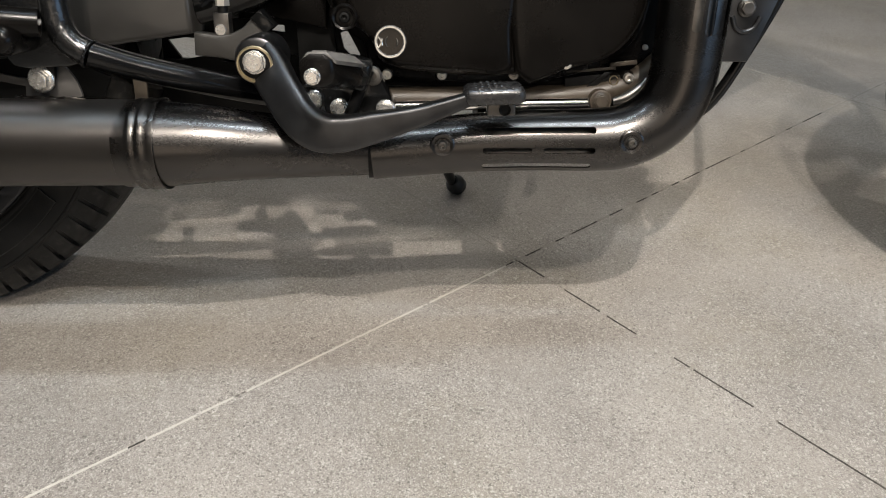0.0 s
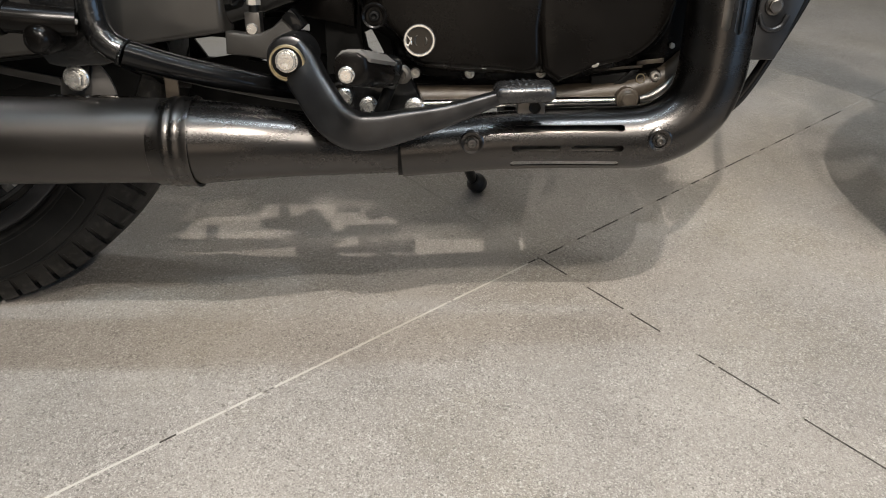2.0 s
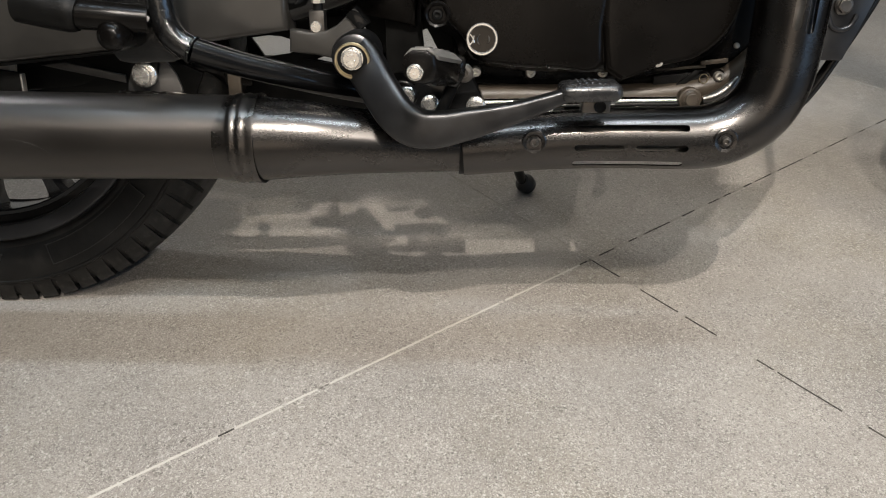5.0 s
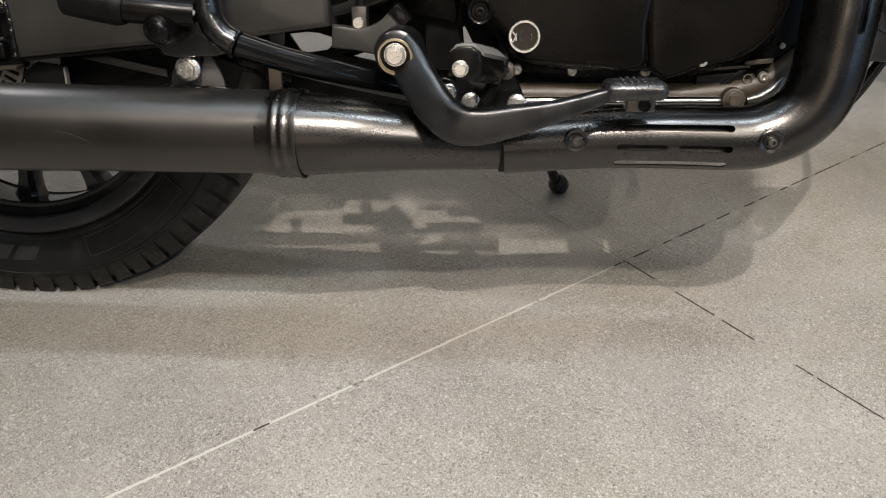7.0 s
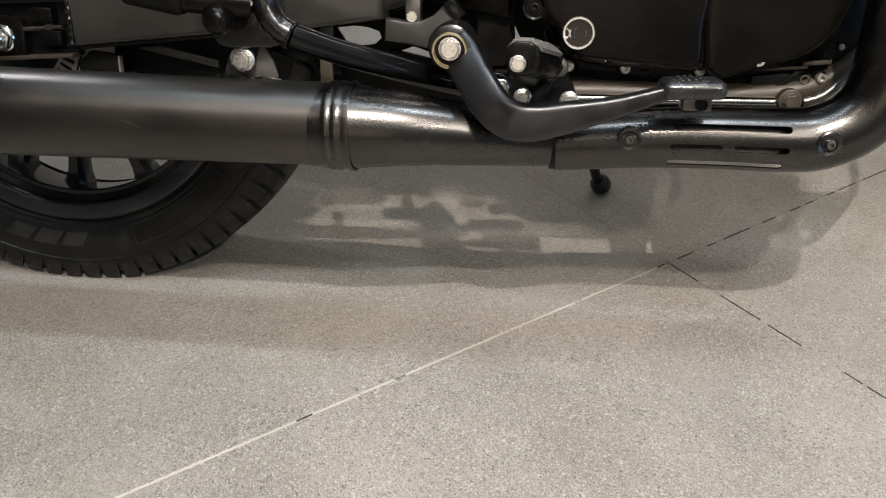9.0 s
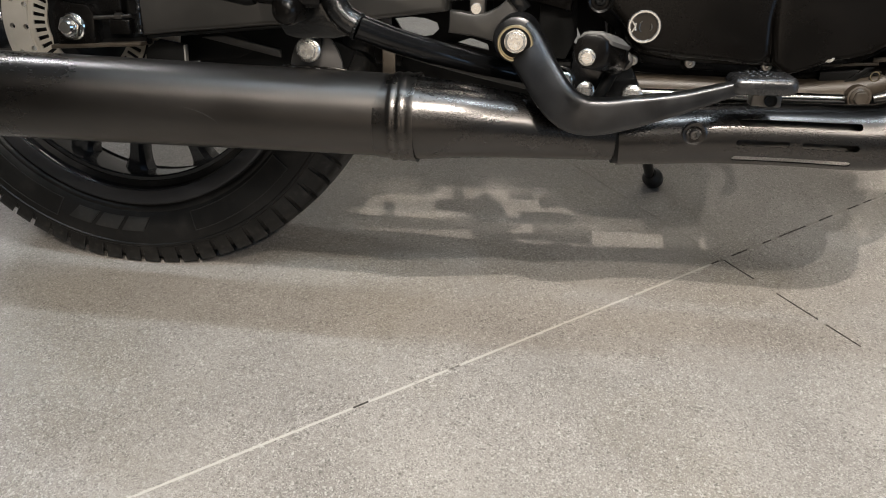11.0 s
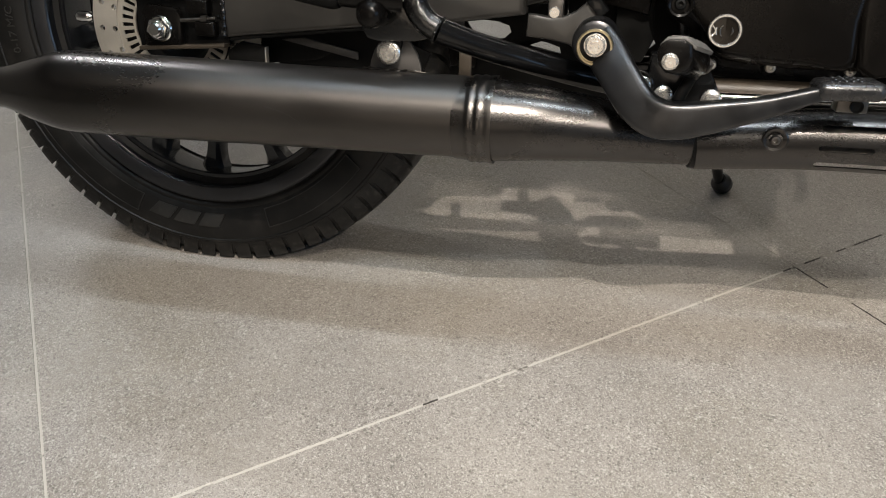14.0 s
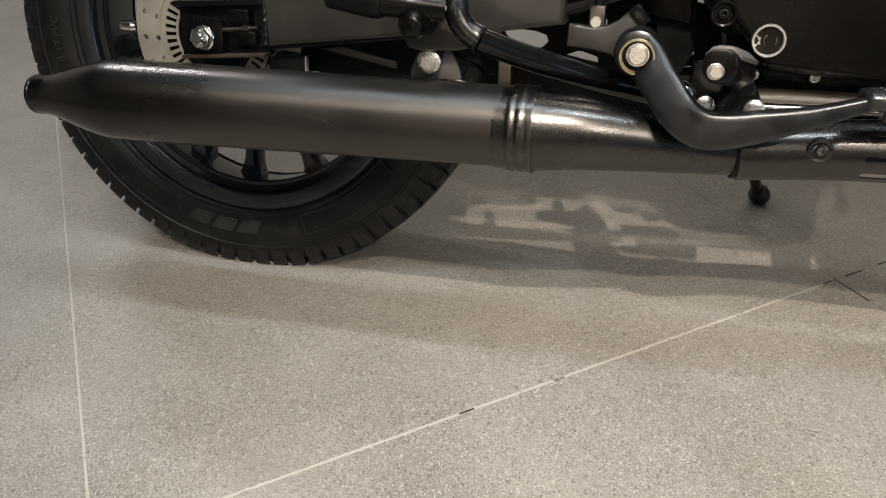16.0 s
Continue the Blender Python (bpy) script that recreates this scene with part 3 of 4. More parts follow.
def sidewall_patch(name, r0, r1, a0, a1, proud, material, slant=0.0, n=14):
    bm = bmesh.new()
    rows = []
    for k in range(n + 1):
        t = k / n
        a = radians(a0 + (a1 - a0) * t)
        col = []
        for r in np.linspace(r0, r1, 4):
            aa = a + slant * (r - r0)
            y = -np.interp(r, [0.247, 0.262, 0.275, 0.283, 0.293], [0.0666, 0.0704, 0.0716, 0.0712, 0.0692]) - proud
            col.append((Vector((r * math.cos(aa), WY + y, WZ + r * math.sin(aa))), Vector((r * math.cos(aa), WY + y + proud + 0.001, WZ + r * math.sin(aa)))))
        rows.append([[bm.verts.new(p) for p, _ in col], [bm.verts.new(q) for _, q in col]])
    for r, s in zip(rows, rows[1:]):
        for i in range(3):
            bm.faces.new((r[0][i], r[0][i + 1], s[0][i + 1], s[0][i]))
        for i in (0, 3):
            bm.faces.new((r[0][i], s[0][i], s[1][i], r[1][i]))
    for r in (rows[0], rows[-1]):
        for i in range(3):
            bm.faces.new((r[0][i], r[0][i + 1], r[1][i + 1], r[1][i]))
    return part(name, bm, material, rear)


# swingarm
swing = assembly("swingarm", "gloss black box-section steel swingarm")
part("arm_beam", prism([(0.083, 0.298), (0.250, 0.316), (0.33, 0.322), (0.42, 0.335), (0.42, 0.40), (0.30, 0.392), (0.078, 0.362)], -0.126, -0.076, 0.006, steps=3), ARM, swing)
bm = prism([(0.086, 0.2945), (0.250, 0.3125), (0.33, 0.319), (0.33, 0.3235), (0.250, 0.3175), (0.084, 0.2995)], -0.121, -0.076, 0.0015)
part("lower_rib", bm, MATT, swing)
part("far_beam", prism([(-0.03, 0.285), (0.083, 0.290), (0.250, 0.305), (0.42, 0.335), (0.42, 0.39), (0.30, 0.385), (-0.03, 0.345)], 0.075, 0.118, 0.005), GLOSS, swing)
bm = weld([(0.0812, -0.1250, 0.300), (0.0822, -0.1255, 0.330), (0.0800, -0.1250, 0.360)], 0.0027, 1)
part("weld_bead", bm, WRINKLE, swing, "shiny black weld bead")
part("axle_plate", prism([(-0.022, 0.284), (0.018, 0.281), (0.024, 0.287), (0.026, 0.318), (0.020, 0.328), (-0.016, 0.331), (-0.024, 0.322)], -0.122, -0.112, 0.002), CAST, swing)
part("slot_plate", prism([(-0.035, 0.282), (0.080, 0.288), (0.080, 0.352), (-0.035, 0.348)], -0.112, -0.098, 0.002), GLOSS, swing)
part("slot_edge", prism([(-0.030, 0.279), (0.078, 0.286), (0.080, 0.2905), (-0.030, 0.2835)], -0.124, -0.098, 0.0012), BRONZE, swing)
part("slot_edge", prism([(-0.035, 0.338), (0.080, 0.344), (0.080, 0.350), (-0.035, 0.345)], -0.124, -0.098, 0.0012), GLOSS, swing)
part("adjuster_block", block((0.056, -0.117, 0.306), (0.024, 0.014, 0.016), 0.002), CAST, swing)
part("adjuster_block", block((0.048, -0.117, 0.330), (0.026, 0.014, 0.016), 0.002), CAST, swing)
part("adjuster_bolt", tube([(0.026, -0.121, 0.3145), (0.070, -0.121, 0.318)], 0.0023, straight=True, seg=12), DULL, swing)
part("adjuster_nut", tube([(0.052, -0.121, 0.3166), (0.060, -0.121, 0.3172)], 0.0045, straight=True, seg=6), DULL, swing)
hex_bolt(swing, (0.0, -0.122, WZ), 0.0130, 0.0145, 0.010, CHROME, name="axle_nut")
bm = lathe([(0, -0.016), (0.0065, -0.016), (0.0078, -0.0145), (0.0080, 0.0)], (0, -0.122, WZ), 24)
part("axle_end", bm, CHROME, swing)
part("axle_shaft", lathe([(0, -0.122), (0.0078, -0.122), (0.0078, 0.122), (0, 0.122)], AX, 16), STEEL, swing)
part("caliper_arm", prism([(0.085, 0.262), (0.17, 0.270), (0.20, 0.283), (0.17, 0.305), (0.10, 0.300)], -0.075, -0.055, 0.003), MATT, swing)

part("caliper_bracket", prism([(0.076, 0.236), (0.118, 0.240), (0.120, 0.288), (0.090, 0.292), (0.072, 0.280)], -0.104, -0.098, 0.0012), MATT, swing)
part("bracket_edge", prism([(0.1185, 0.243), (0.1205, 0.243), (0.1215, 0.287), (0.1195, 0.287)], -0.1050, -0.097, 0.0004), STEEL, swing)
part("brace", prism([(0.122, 0.258), (0.30, 0.262), (0.31, 0.285), (0.25, 0.312), (0.125, 0.300)], -0.074, -0.066, 0.002), MATT, swing)
part("guard", prism([(0.130, 0.2935), (0.158, 0.2965), (0.224, 0.2830), (0.224, 0.2745)], -0.080, -0.076, 0.0006), GREY, swing, "small grey guard")

# exhaust
MY, MZ = -0.200, 0.241
exhaust = assembly("exhaust", "satin black exhaust with a straight silencer")
prof_m = [(-0.173, 0.0185), (-0.174, 0.0215), (-0.170, 0.0222), (-0.157, 0.0228), (-0.149, 0.0240), (-0.135, 0.0280), (-0.118, 0.0336), (-0.100, 0.0386), (-0.086, 0.0420), (-0.074, 0.0440), (-0.060, 0.0449), (-0.02, 0.0449), (0.10, 0.0436), (0.25, 0.0416), (0.375, 0.0405)]
outer = [(r, x) for x, r in prof_m]
bm = lathe([(0, -0.10), (0.0185, -0.10), (0.0185, -0.173)] + outer[1:] + [(0.0, 0.375)], (0, MY, MZ), 72, axis="x")
part("silencer", bm, MUFFLER, exhaust, "satin black silencer with faint scuffs", sharp=50)
for marks in (((0.180, 0.2470), (0.197, 0.2430), (0.210, 0.2370), (0.216, 0.2310)), ((0.119, 0.2790), (0.113, 0.2660)), ((0.138, 0.2770), (0.127, 0.2520))):
    pts = [(x, MY - math.sqrt((0.0449 - 0.0133 * x) ** 2 - (z - MZ) ** 2) + 0.0001, z) for x, z in marks]
    part("scuff_mark", tube(pts, 0.0002, 6, 6), GREY, exhaust)
part("outlet_rim", lathe([(0.0180, -0.171), (0.0180, -0.1745), (0.0195, -0.1755), (0.0222, -0.1745), (0.0226, -0.171), (0.0215, -0.1695)], (0, MY, MZ), 48, axis="x"), PIPE, exhaust)
col = [(0.0401, 0.3680), (0.0409, 0.3685), (0.0412, 0.3720), (0.0416, 0.3800), (0.0420, 0.3820), (0.0431, 0.3840), (0.0434, 0.3860), (0.0428, 0.3885), (0.0423, 0.3900), (0.0431, 0.3920), (0.0437, 0.3945), (0.0431, 0.3970), (0.0426, 0.3990), (0.0429, 0.4020), (0.0438, 0.4065), (0.0436, 0.4075), (0.0404, 0.4060)]
part("collar", lathe(col, (0, MY, MZ - 0.001), 72, axis="x"), COLLAR, exhaust, "stepped pressed collar", sharp=50)
cone = smooth_path([(0.402, -0.200, 0.2395), (0.45, -0.196, 0.2385), (0.50, -0.188, 0.2350), (0.56, -0.178, 0.230), (0.622, -0.171, 0.2265)], 8)
radii = np.interp([p.x for p in cone], [0.402, 0.45, 0.50, 0.56, 0.622], [0.0408, 0.0367, 0.0320, 0.0275, 0.0235])
bm = bmesh.new()
section_sweep(bm, cone, [circle(float(r), 64) for r in radii])
part("tapered_pipe", bm, PIPE, exhaust, sharp=50)


def bent(t):
    """Axis of the front pipe, from the taper to the top of the upright."""
    return smooth_path([(0.600, -0.172, 0.2265), (0.65, -0.170, 0.2300), (0.70, -0.169, 0.2340), (0.76, -0.168, 0.2362), (0.82, -0.168, 0.2368), (0.850, -0.168, 0.2400), (0.876, -0.168, 0.2515), (0.894, -0.168, 0.2700), (0.9035, -0.168, 0.295), (0.9065, -0.168, 0.325), (0.908, -0.168, 0.37), (0.912, -0.164, 0.43), (0.905, -0.150, 0.50), (0.87, -0.13, 0.55)], t)


axis = bent(8)
part("front_pipe", tube([tuple(p) for p in axis[::4]], 0.0195, 4, 28), DULL, exhaust, "heat-tinted inner exhaust pipe")


def shield_mesh():
    """The heat shield: a closed shell round the pipe, cut through by rounded slots."""
    path = [p for p in axis if p.z < 0.46]
    n = len(path)
    along = [0.0]
    for a, b in zip(path, path[1:]):
        along.append(along[-1] + (b - a).length)
    rad = np.interp(along, [0, 0.03, 0.07, 0.12, 0.16, 0.20, 0.26, 0.32, 0.5], [0.0284, 0.0282, 0.0284, 0.0294, 0.0302, 0.0308, 0.0318, 0.0325, 0.0345])
    bm = bmesh.new()
    turn = np.linspace(radians(-90 - 94), radians(-90 + 128), 53)
    loop = lambda r: [(r * math.cos(t), r * math.sin(t)) for t in turn] + [((r - 0.0014) * math.cos(t), (r - 0.0014) * math.sin(t)) for t in turn[::-1]]
    section_sweep(bm, path, [loop(float(r)) for r in rad])
    bmesh.ops.recalc_face_normals(bm, faces=bm.faces)
    me = bpy.data.meshes.new("heat_shield")
    bm.to_mesh(me)
    bm.free()
    shell = new("heat_shield", me)
    cut = bmesh.new()

    def slot(a, b, wide, way, far):
        """A stadium from a to b, of that width, driven along way."""
        a, b, way = Vector(a), Vector(b), Vector(way).normalized()
        d = (b - a).normalized()
        s = way.cross(d).normalized() * wide / 2
        d = d * wide / 2
        ring = [b + s * math.cos(t) + d * math.sin(t) for t in np.linspace(0, math.pi, 9)] + [a - s * math.cos(t) - d * math.sin(t) for t in np.linspace(0, math.pi, 9)]
        lo, hi = [cut.verts.new(p) for p in ring], [cut.verts.new(p + way * far) for p in ring]
        cut.faces.new(lo), cut.faces.new(hi[::-1])
        for k in range(len(ring)):
            cut.faces.new((lo[k - 1], lo[k], hi[k], hi[k - 1]))

    up = lambda deg: (0, -math.cos(radians(deg)), math.sin(radians(deg)))
    for x0, x1, deg, z, wide in ((0.714, 0.815, 30, 0.2362, 0.0072), (0.712, 0.754, -7, 0.2362, 0.0060), (0.771, 0.815, -7, 0.2362, 0.0062), (0.712, 0.812, -42, 0.2360, 0.0075)):
        w = Vector(up(deg))
        c0, c1 = Vector((x0, -0.168, z)) + w * 0.021, Vector((x1, -0.168, z)) + w * 0.021
        slot(c0, c1, wide, w, 0.03)
    for ang, foot in ((-99, 0.3475), (-78, 0.3440), (-42, 0.3400)):
        w = Vector((math.cos(radians(ang)), math.sin(radians(ang)), 0))
        base = Vector((0.907, -0.168, foot))
        slot(base + w * 0.022, base + w * 0.022 + Vector((0.003, 0, 0.085)), 0.0085, w, 0.03)
    bmesh.ops.recalc_face_normals(cut, faces=cut.faces)
    cm = bpy.data.meshes.new("cutter")
    cut.to_mesh(cm)
    cut.free()
    cutter = new("cutter", cm)
    mod = shell.modifiers.new("cut", "BOOLEAN")
    mod.operation, mod.object, mod.solver = "DIFFERENCE", cutter, "EXACT"
    done = bpy.data.meshes.new_from_object(shell.evaluated_get(bpy.context.evaluated_depsgraph_get()))
    bpy.data.objects.remove(shell), bpy.data.objects.remove(cutter)
    bm = bmesh.new()
    bm.from_mesh(done)
    bpy.data.meshes.remove(done)
    return bm


part("seam_band", tube([(0.5965, -0.1722, 0.2266), (0.6015, -0.1719, 0.2266)], 0.0270, straight=True, seg=48), MATT, exhaust)
shield = part("heat_shield", shield_mesh(), PIPE, exhaust, "slotted satin black heat shield", sharp=40)
for x, face, z in ((0.670, -0.1985, 0.238), (0.852, -0.2010, 0.241)):
    bm = lathe([(0.0118, 0.004), (0.0120, -0.0005), (0.0105, -0.0014), (0.0075, -0.0006), (0.0060, 0.0012), (0, 0.0012)], (x, face + 0.0014, z), 32)
    part("dimple", bm, PIPE, exhaust)
    socket_screw(exhaust, (x, face + 0.0008, z), 0.0045, DULL)
part("silencer_tab", prism([(0.2705, 0.279), (0.2725, 0.290), (0.2765, 0.301), (0.2830, 0.3105), (0.290, 0.3145), (0.306, 0.3145), (0.3145, 0.3080), (0.3210, 0.298), (0.3245, 0.287), (0.3255, 0.279)], -0.182, -0.178, 0.0008), GREY, exhaust)
bm = weld([(0.268, -0.1935, 0.2822), (0.298, -0.1950, 0.2815), (0.332, -0.1935, 0.2808)], 0.0026, 2)
part("weld_bead", bm, CAST, exhaust, "rough weld bead")

part("weld_fleck", tube([(0.314, -0.1960, 0.2825), (0.322, -0.1965, 0.2830), (0.333, -0.1955, 0.2815)], [0.0006, 0.0015, 0.0008], 5, 10), DULL, exhaust)

# frame
frame_body = assembly("frame", "gloss black tubular steel frame")
part("loop_tube", tube([(0.326, -0.196, 0.46), (0.323, -0.200, 0.40), (0.322, -0.203, 0.37), (0.325, -0.204, 0.348), (0.3345, -0.205, 0.333), (0.3475, -0.2042, 0.3245)], 0.0126, 12, 32), WRINKLE, frame_body, "spattered glossy black bent tube", sharp=60)
part("lower_tube", tube([(0.3460, -0.2020, 0.3248), (0.3835, -0.186, 0.3100), (0.4245, -0.169, 0.2970), (0.470, -0.146, 0.2830), (0.527, -0.120, 0.268)], 0.0123, 10, 32), TUBE, frame_body, "smooth glossy black frame tube", sharp=60)
bm = weld([(0.3475 + 0.45 * math.cos(a) * 0.0125, -0.2042 + math.sin(a) * 0.0125, 0.3245 + 0.9 * math.cos(a) * 0.0125) for a in np.linspace(2.2, 6.9, 7)], 0.0016, 3)
part("weld_bead", bm, GLOSS, frame_body)
part("rear_plate", prism([(0.262, 0.40), (0.268, 0.345), (0.268, 0.322), (0.274, 0.313), (0.285, 0.3105), (0.325, 0.312), (0.340, 0.316), (0.334, 0.330), (0.324, 0.347), (0.320, 0.40)], -0.200, -0.188, 0.003), WRINKLE, frame_body, "wrinkled black gusset plate")
part("silencer_hanger", prism([(0.285, 0.318), (0.283, 0.304), (0.286, 0.291), (0.302, 0.291), (0.306, 0.304), (0.308, 0.318)], -0.1900, -0.1835, 0.001), MATT, frame_body)
hex_bolt(frame_body, (0.294, -0.192, 0.2995), 0.0092, 0.0122, 0.0085, ZINC, turn=22)
part("pivot_plate", prism([(0.322, 0.312), (0.330, 0.27), (0.36, 0.268), (0.363, 0.292), (0.350, 0.302), (0.338, 0.308), (0.332, 0.33)], -0.060, -0.050, 0.003), CAST, frame_body)
part("hanger_strip", prism([(0.353, 0.262), (0.3665, 0.262), (0.3665, 0.304), (0.353, 0.304)], -0.125, -0.121, 0.0008), BRONZE, frame_body)
part("cradle_tube", tube([(0.53, -0.098, 0.262), (0.62, -0.098, 0.265), (0.72, -0.098, 0.266), (0.80, -0.098, 0.268), (0.86, -0.098, 0.278), (0.90, -0.095, 0.305), (0.94, -0.09, 0.36), (0.97, -0.085, 0.45)], 0.0125, 8, 28), BRONZE, frame_body, "brown metal cradle tube")
part("cradle_tube", tube([(0.53, 0.098, 0.262), (0.62, 0.098, 0.265), (0.80, 0.098, 0.268), (0.86, 0.098, 0.278), (0.90, 0.095, 0.305), (0.94, 0.09, 0.36), (0.97, 0.085, 0.45)], 0.0125, 8, 20), GLOSS, frame_body)
part("chrome_rod", tube([(0.60, -0.112, 0.2600), (0.72, -0.112, 0.2620), (0.825, -0.112, 0.2640)], 0.0050, 4, 16), CHROME, frame_body, "bright chromed rod")
part("rod_end", tube([(0.849, -0.120, 0.2665), (0.862, -0.120, 0.2705), (0.876, -0.118, 0.2800), (0.884, -0.116, 0.2890)], [0.0040, 0.0052, 0.0050, 0.0035], 6, 18), DULL, frame_body, "bright bent rod end")
part("rod_lug", prism(arc_points(0.836, 0.267, 0.0120, 0, 330, 14), -0.122, -0.110, 0.0015), BRONZE, frame_body)
hex_bolt(frame_body, (0.836, -0.122, 0.267), 0.0075, 0.0095, 0.005, BRONZE)
part("front_bracket", prism([(0.955, 0.42), (0.957, 0.306), (0.988, 0.306), (1.005, 0.35), (1.03, 0.42)], -0.112, -0.100, 0.002), PEDAL, frame_body)
# added extension, mostly behind the pipe, that closes a light gap in the shadow
part("bracket_foot", prism([(0.928, 0.42), (0.928, 0.268), (0.952, 0.276), (0.954, 0.42)], -0.112, -0.100, 0.002), PEDAL, frame_body)
part("bracket_rib", tube([(0.9655, -0.1125, 0.352), (0.970, -0.1130, 0.341), (0.979, -0.1130, 0.3365), (0.989, -0.1130, 0.340), (0.9945, -0.1125, 0.351)], 0.0026, 6, 10), PEDAL, frame_body)
hex_bolt(frame_body, (0.979, -0.114, 0.360), 0.0072, 0.0092, 0.006, DULL)
part("down_tube", tube([(0.935, -0.085, 0.235), (0.965, -0.088, 0.262), (0.993, -0.090, 0.312), (1.022, -0.090, 0.372), (1.05, -0.085, 0.44), (1.08, -0.05, 0.60)], 0.0060, 8, 16), GLOSS, frame_body)

# brake pedal
pedal = assembly("brake_pedal", "worn satin black cranked brake pedal")


def bar(points, widths, depths, n=8):
    """A rounded bar in the side plane: half width across, half depth in y, for each given point."""
    path = smooth_path(points, n)
    at = np.linspace(0, len(points) - 1, len(path))
    w, d = np.interp(at, range(len(points)), widths), np.interp(at, range(len(points)), depths)
    unit = []
    for k in range(24):
        a = 2 * math.pi * k / 24
        c, s = math.cos(a), math.sin(a)
        unit.append((math.copysign(abs(c) ** 0.42, c), math.copysign(abs(s) ** 0.42, s)))
    bm = bmesh.new()
    section_sweep(bm, path, [[(u * wi, v * di) for u, v in unit] for wi, di in zip(w, d)])
    return bm


part("lever", bar([(0.494, -0.178, 0.322), (0.507, -0.190, 0.310), (0.521, -0.208, 0.292), (0.540, -0.226, 0.269), (0.558, -0.232, 0.2585), (0.580, -0.233, 0.2575), (0.610, -0.233, 0.2635), (0.650, -0.232, 0.2735), (0.695, -0.230, 0.2885)],
                  [0.0200, 0.0195, 0.0180, 0.0178, 0.0178, 0.0165, 0.0140, 0.0095, 0.0060], [0.011, 0.011, 0.011, 0.011, 0.0115, 0.0110, 0.0100, 0.0090, 0.0080]), PEDAL, pedal, sharp=60)
part("pivot_boss", lathe([(0.0, -0.192), (0.0165, -0.192), (0.0205, -0.190), (0.0222, -0.186), (0.0222, -0.140), (0.0, -0.155)], (0.497, 0, 0.317), 40), PEDAL, pedal)
part("washer", lathe([(0.0, -0.2020), (0.0164, -0.2020), (0.0170, -0.2035), (0.0160, -0.2047), (0.0146, -0.2047), (0.0140, -0.2035), (0.0, -0.2035)], (0.4970, 0, 0.3148), 44), BRASS, pedal, "brass-coloured washer ring")
part("bush", lathe([(0.0, -0.2033), (0.0142, -0.2033), (0.0142, -0.2043), (0.0, -0.2043)], (0.4975, 0, 0.3162), 40), MATT, pedal)
hex_bolt(pedal, (0.4975, -0.2045, 0.317), 0.0104, 0.0106, 0.0075, ZINC, turn=32)
part("pad", block((0.7165, -0.2200, 0.2912), (0.056, 0.042, 0.0165), 0.0072, -2, steps=5), PAD, pedal, "ribbed black pedal pad")
bm = bmesh.new()
for k in range(7):
    for j in range(3):
        block((0.6995 + 0.0058 * k, -0.2310 + 0.011 * j, 0.2996 - 0.0002 * abs(k - 3) ** 2), (0.0034, 0.0085, 0.0026), 0.0008, -2, bm, 1)
part("pad_ribs", bm, PAD, pedal)
part("pad_clevis", block((0.724, -0.210, 0.2785), (0.026, 0.018, 0.016), 0.0015), DULL, pedal, "bare steel clevis")
part("clevis_pin", lathe([(0.0, -0.2205), (0.0035, -0.2205), (0.0055, -0.222), (0.0055, -0.2185), (0, -0.2185)], (0.727, 0, 0.2765), 20), MATT, pedal)
part("link_arm", prism([(0.4255, 0.316), (0.4265, 0.338), (0.436, 0.3375), (0.451, 0.3352), (0.463, 0.3368), (0.474, 0.3420), (0.484, 0.3510), (0.4935, 0.3575), (0.5005, 0.3490), (0.498, 0.3380), (0.510, 0.330), (0.512, 0.312), (0.497, 0.300), (0.479, 0.303), (0.470, 0.3095), (0.450, 0.3135)], -0.146, -0.128, 0.003), ARM, pedal)
part("stop_tab", prism([(0.484, 0.3520), (0.4935, 0.3600), (0.5065, 0.3440), (0.4975, 0.3370)], -0.150, -0.124, 0.0015), GLOSS, pedal)
part("clevis", prism([(0.4465, 0.332), (0.4465, 0.3560), (0.4615, 0.3560), (0.4615, 0.332)], -0.143, -0.127, 0.0012), DULL, pedal, "bare steel push-rod clevis")
part("clevis_pin", lathe([(0, -0.1445), (0.0050, -0.1445), (0.0060, -0.143), (0.0060, -0.139), (0, -0.139)], (0.4530, 0, 0.3400), 24), ZINC, pedal)
part("push_rod", tube([(0.4545, -0.135, 0.355), (0.457, -0.135, 0.46)], 0.0050, straight=True, seg=16), MATT, pedal)
part("lock_nut", tube([(0.4548, -0.135, 0.3625), (0.4548, -0.135, 0.3690)], 0.0070, straight=True, seg=6), STEEL, pedal)
hex_bolt(pedal, (0.505, -0.176, 0.287), 0.0045, 0.006, 0.006, ZINC)

# rider's footpeg
peg = assembly("footpeg", "black rubber-topped rider footpeg")
def along_peg(outline, y0, y1, bevel):
    """A bar with the cross-section outline, which runs inwards and a little forwards."""
    bm = prism(outline, y0, y1, bevel)
    for v in bm.verts:
        v.co.x += 0.40 * (v.co.y + 0.279)
        v.co.z -= 0.20 * (v.co.y + 0.279)
    return bm


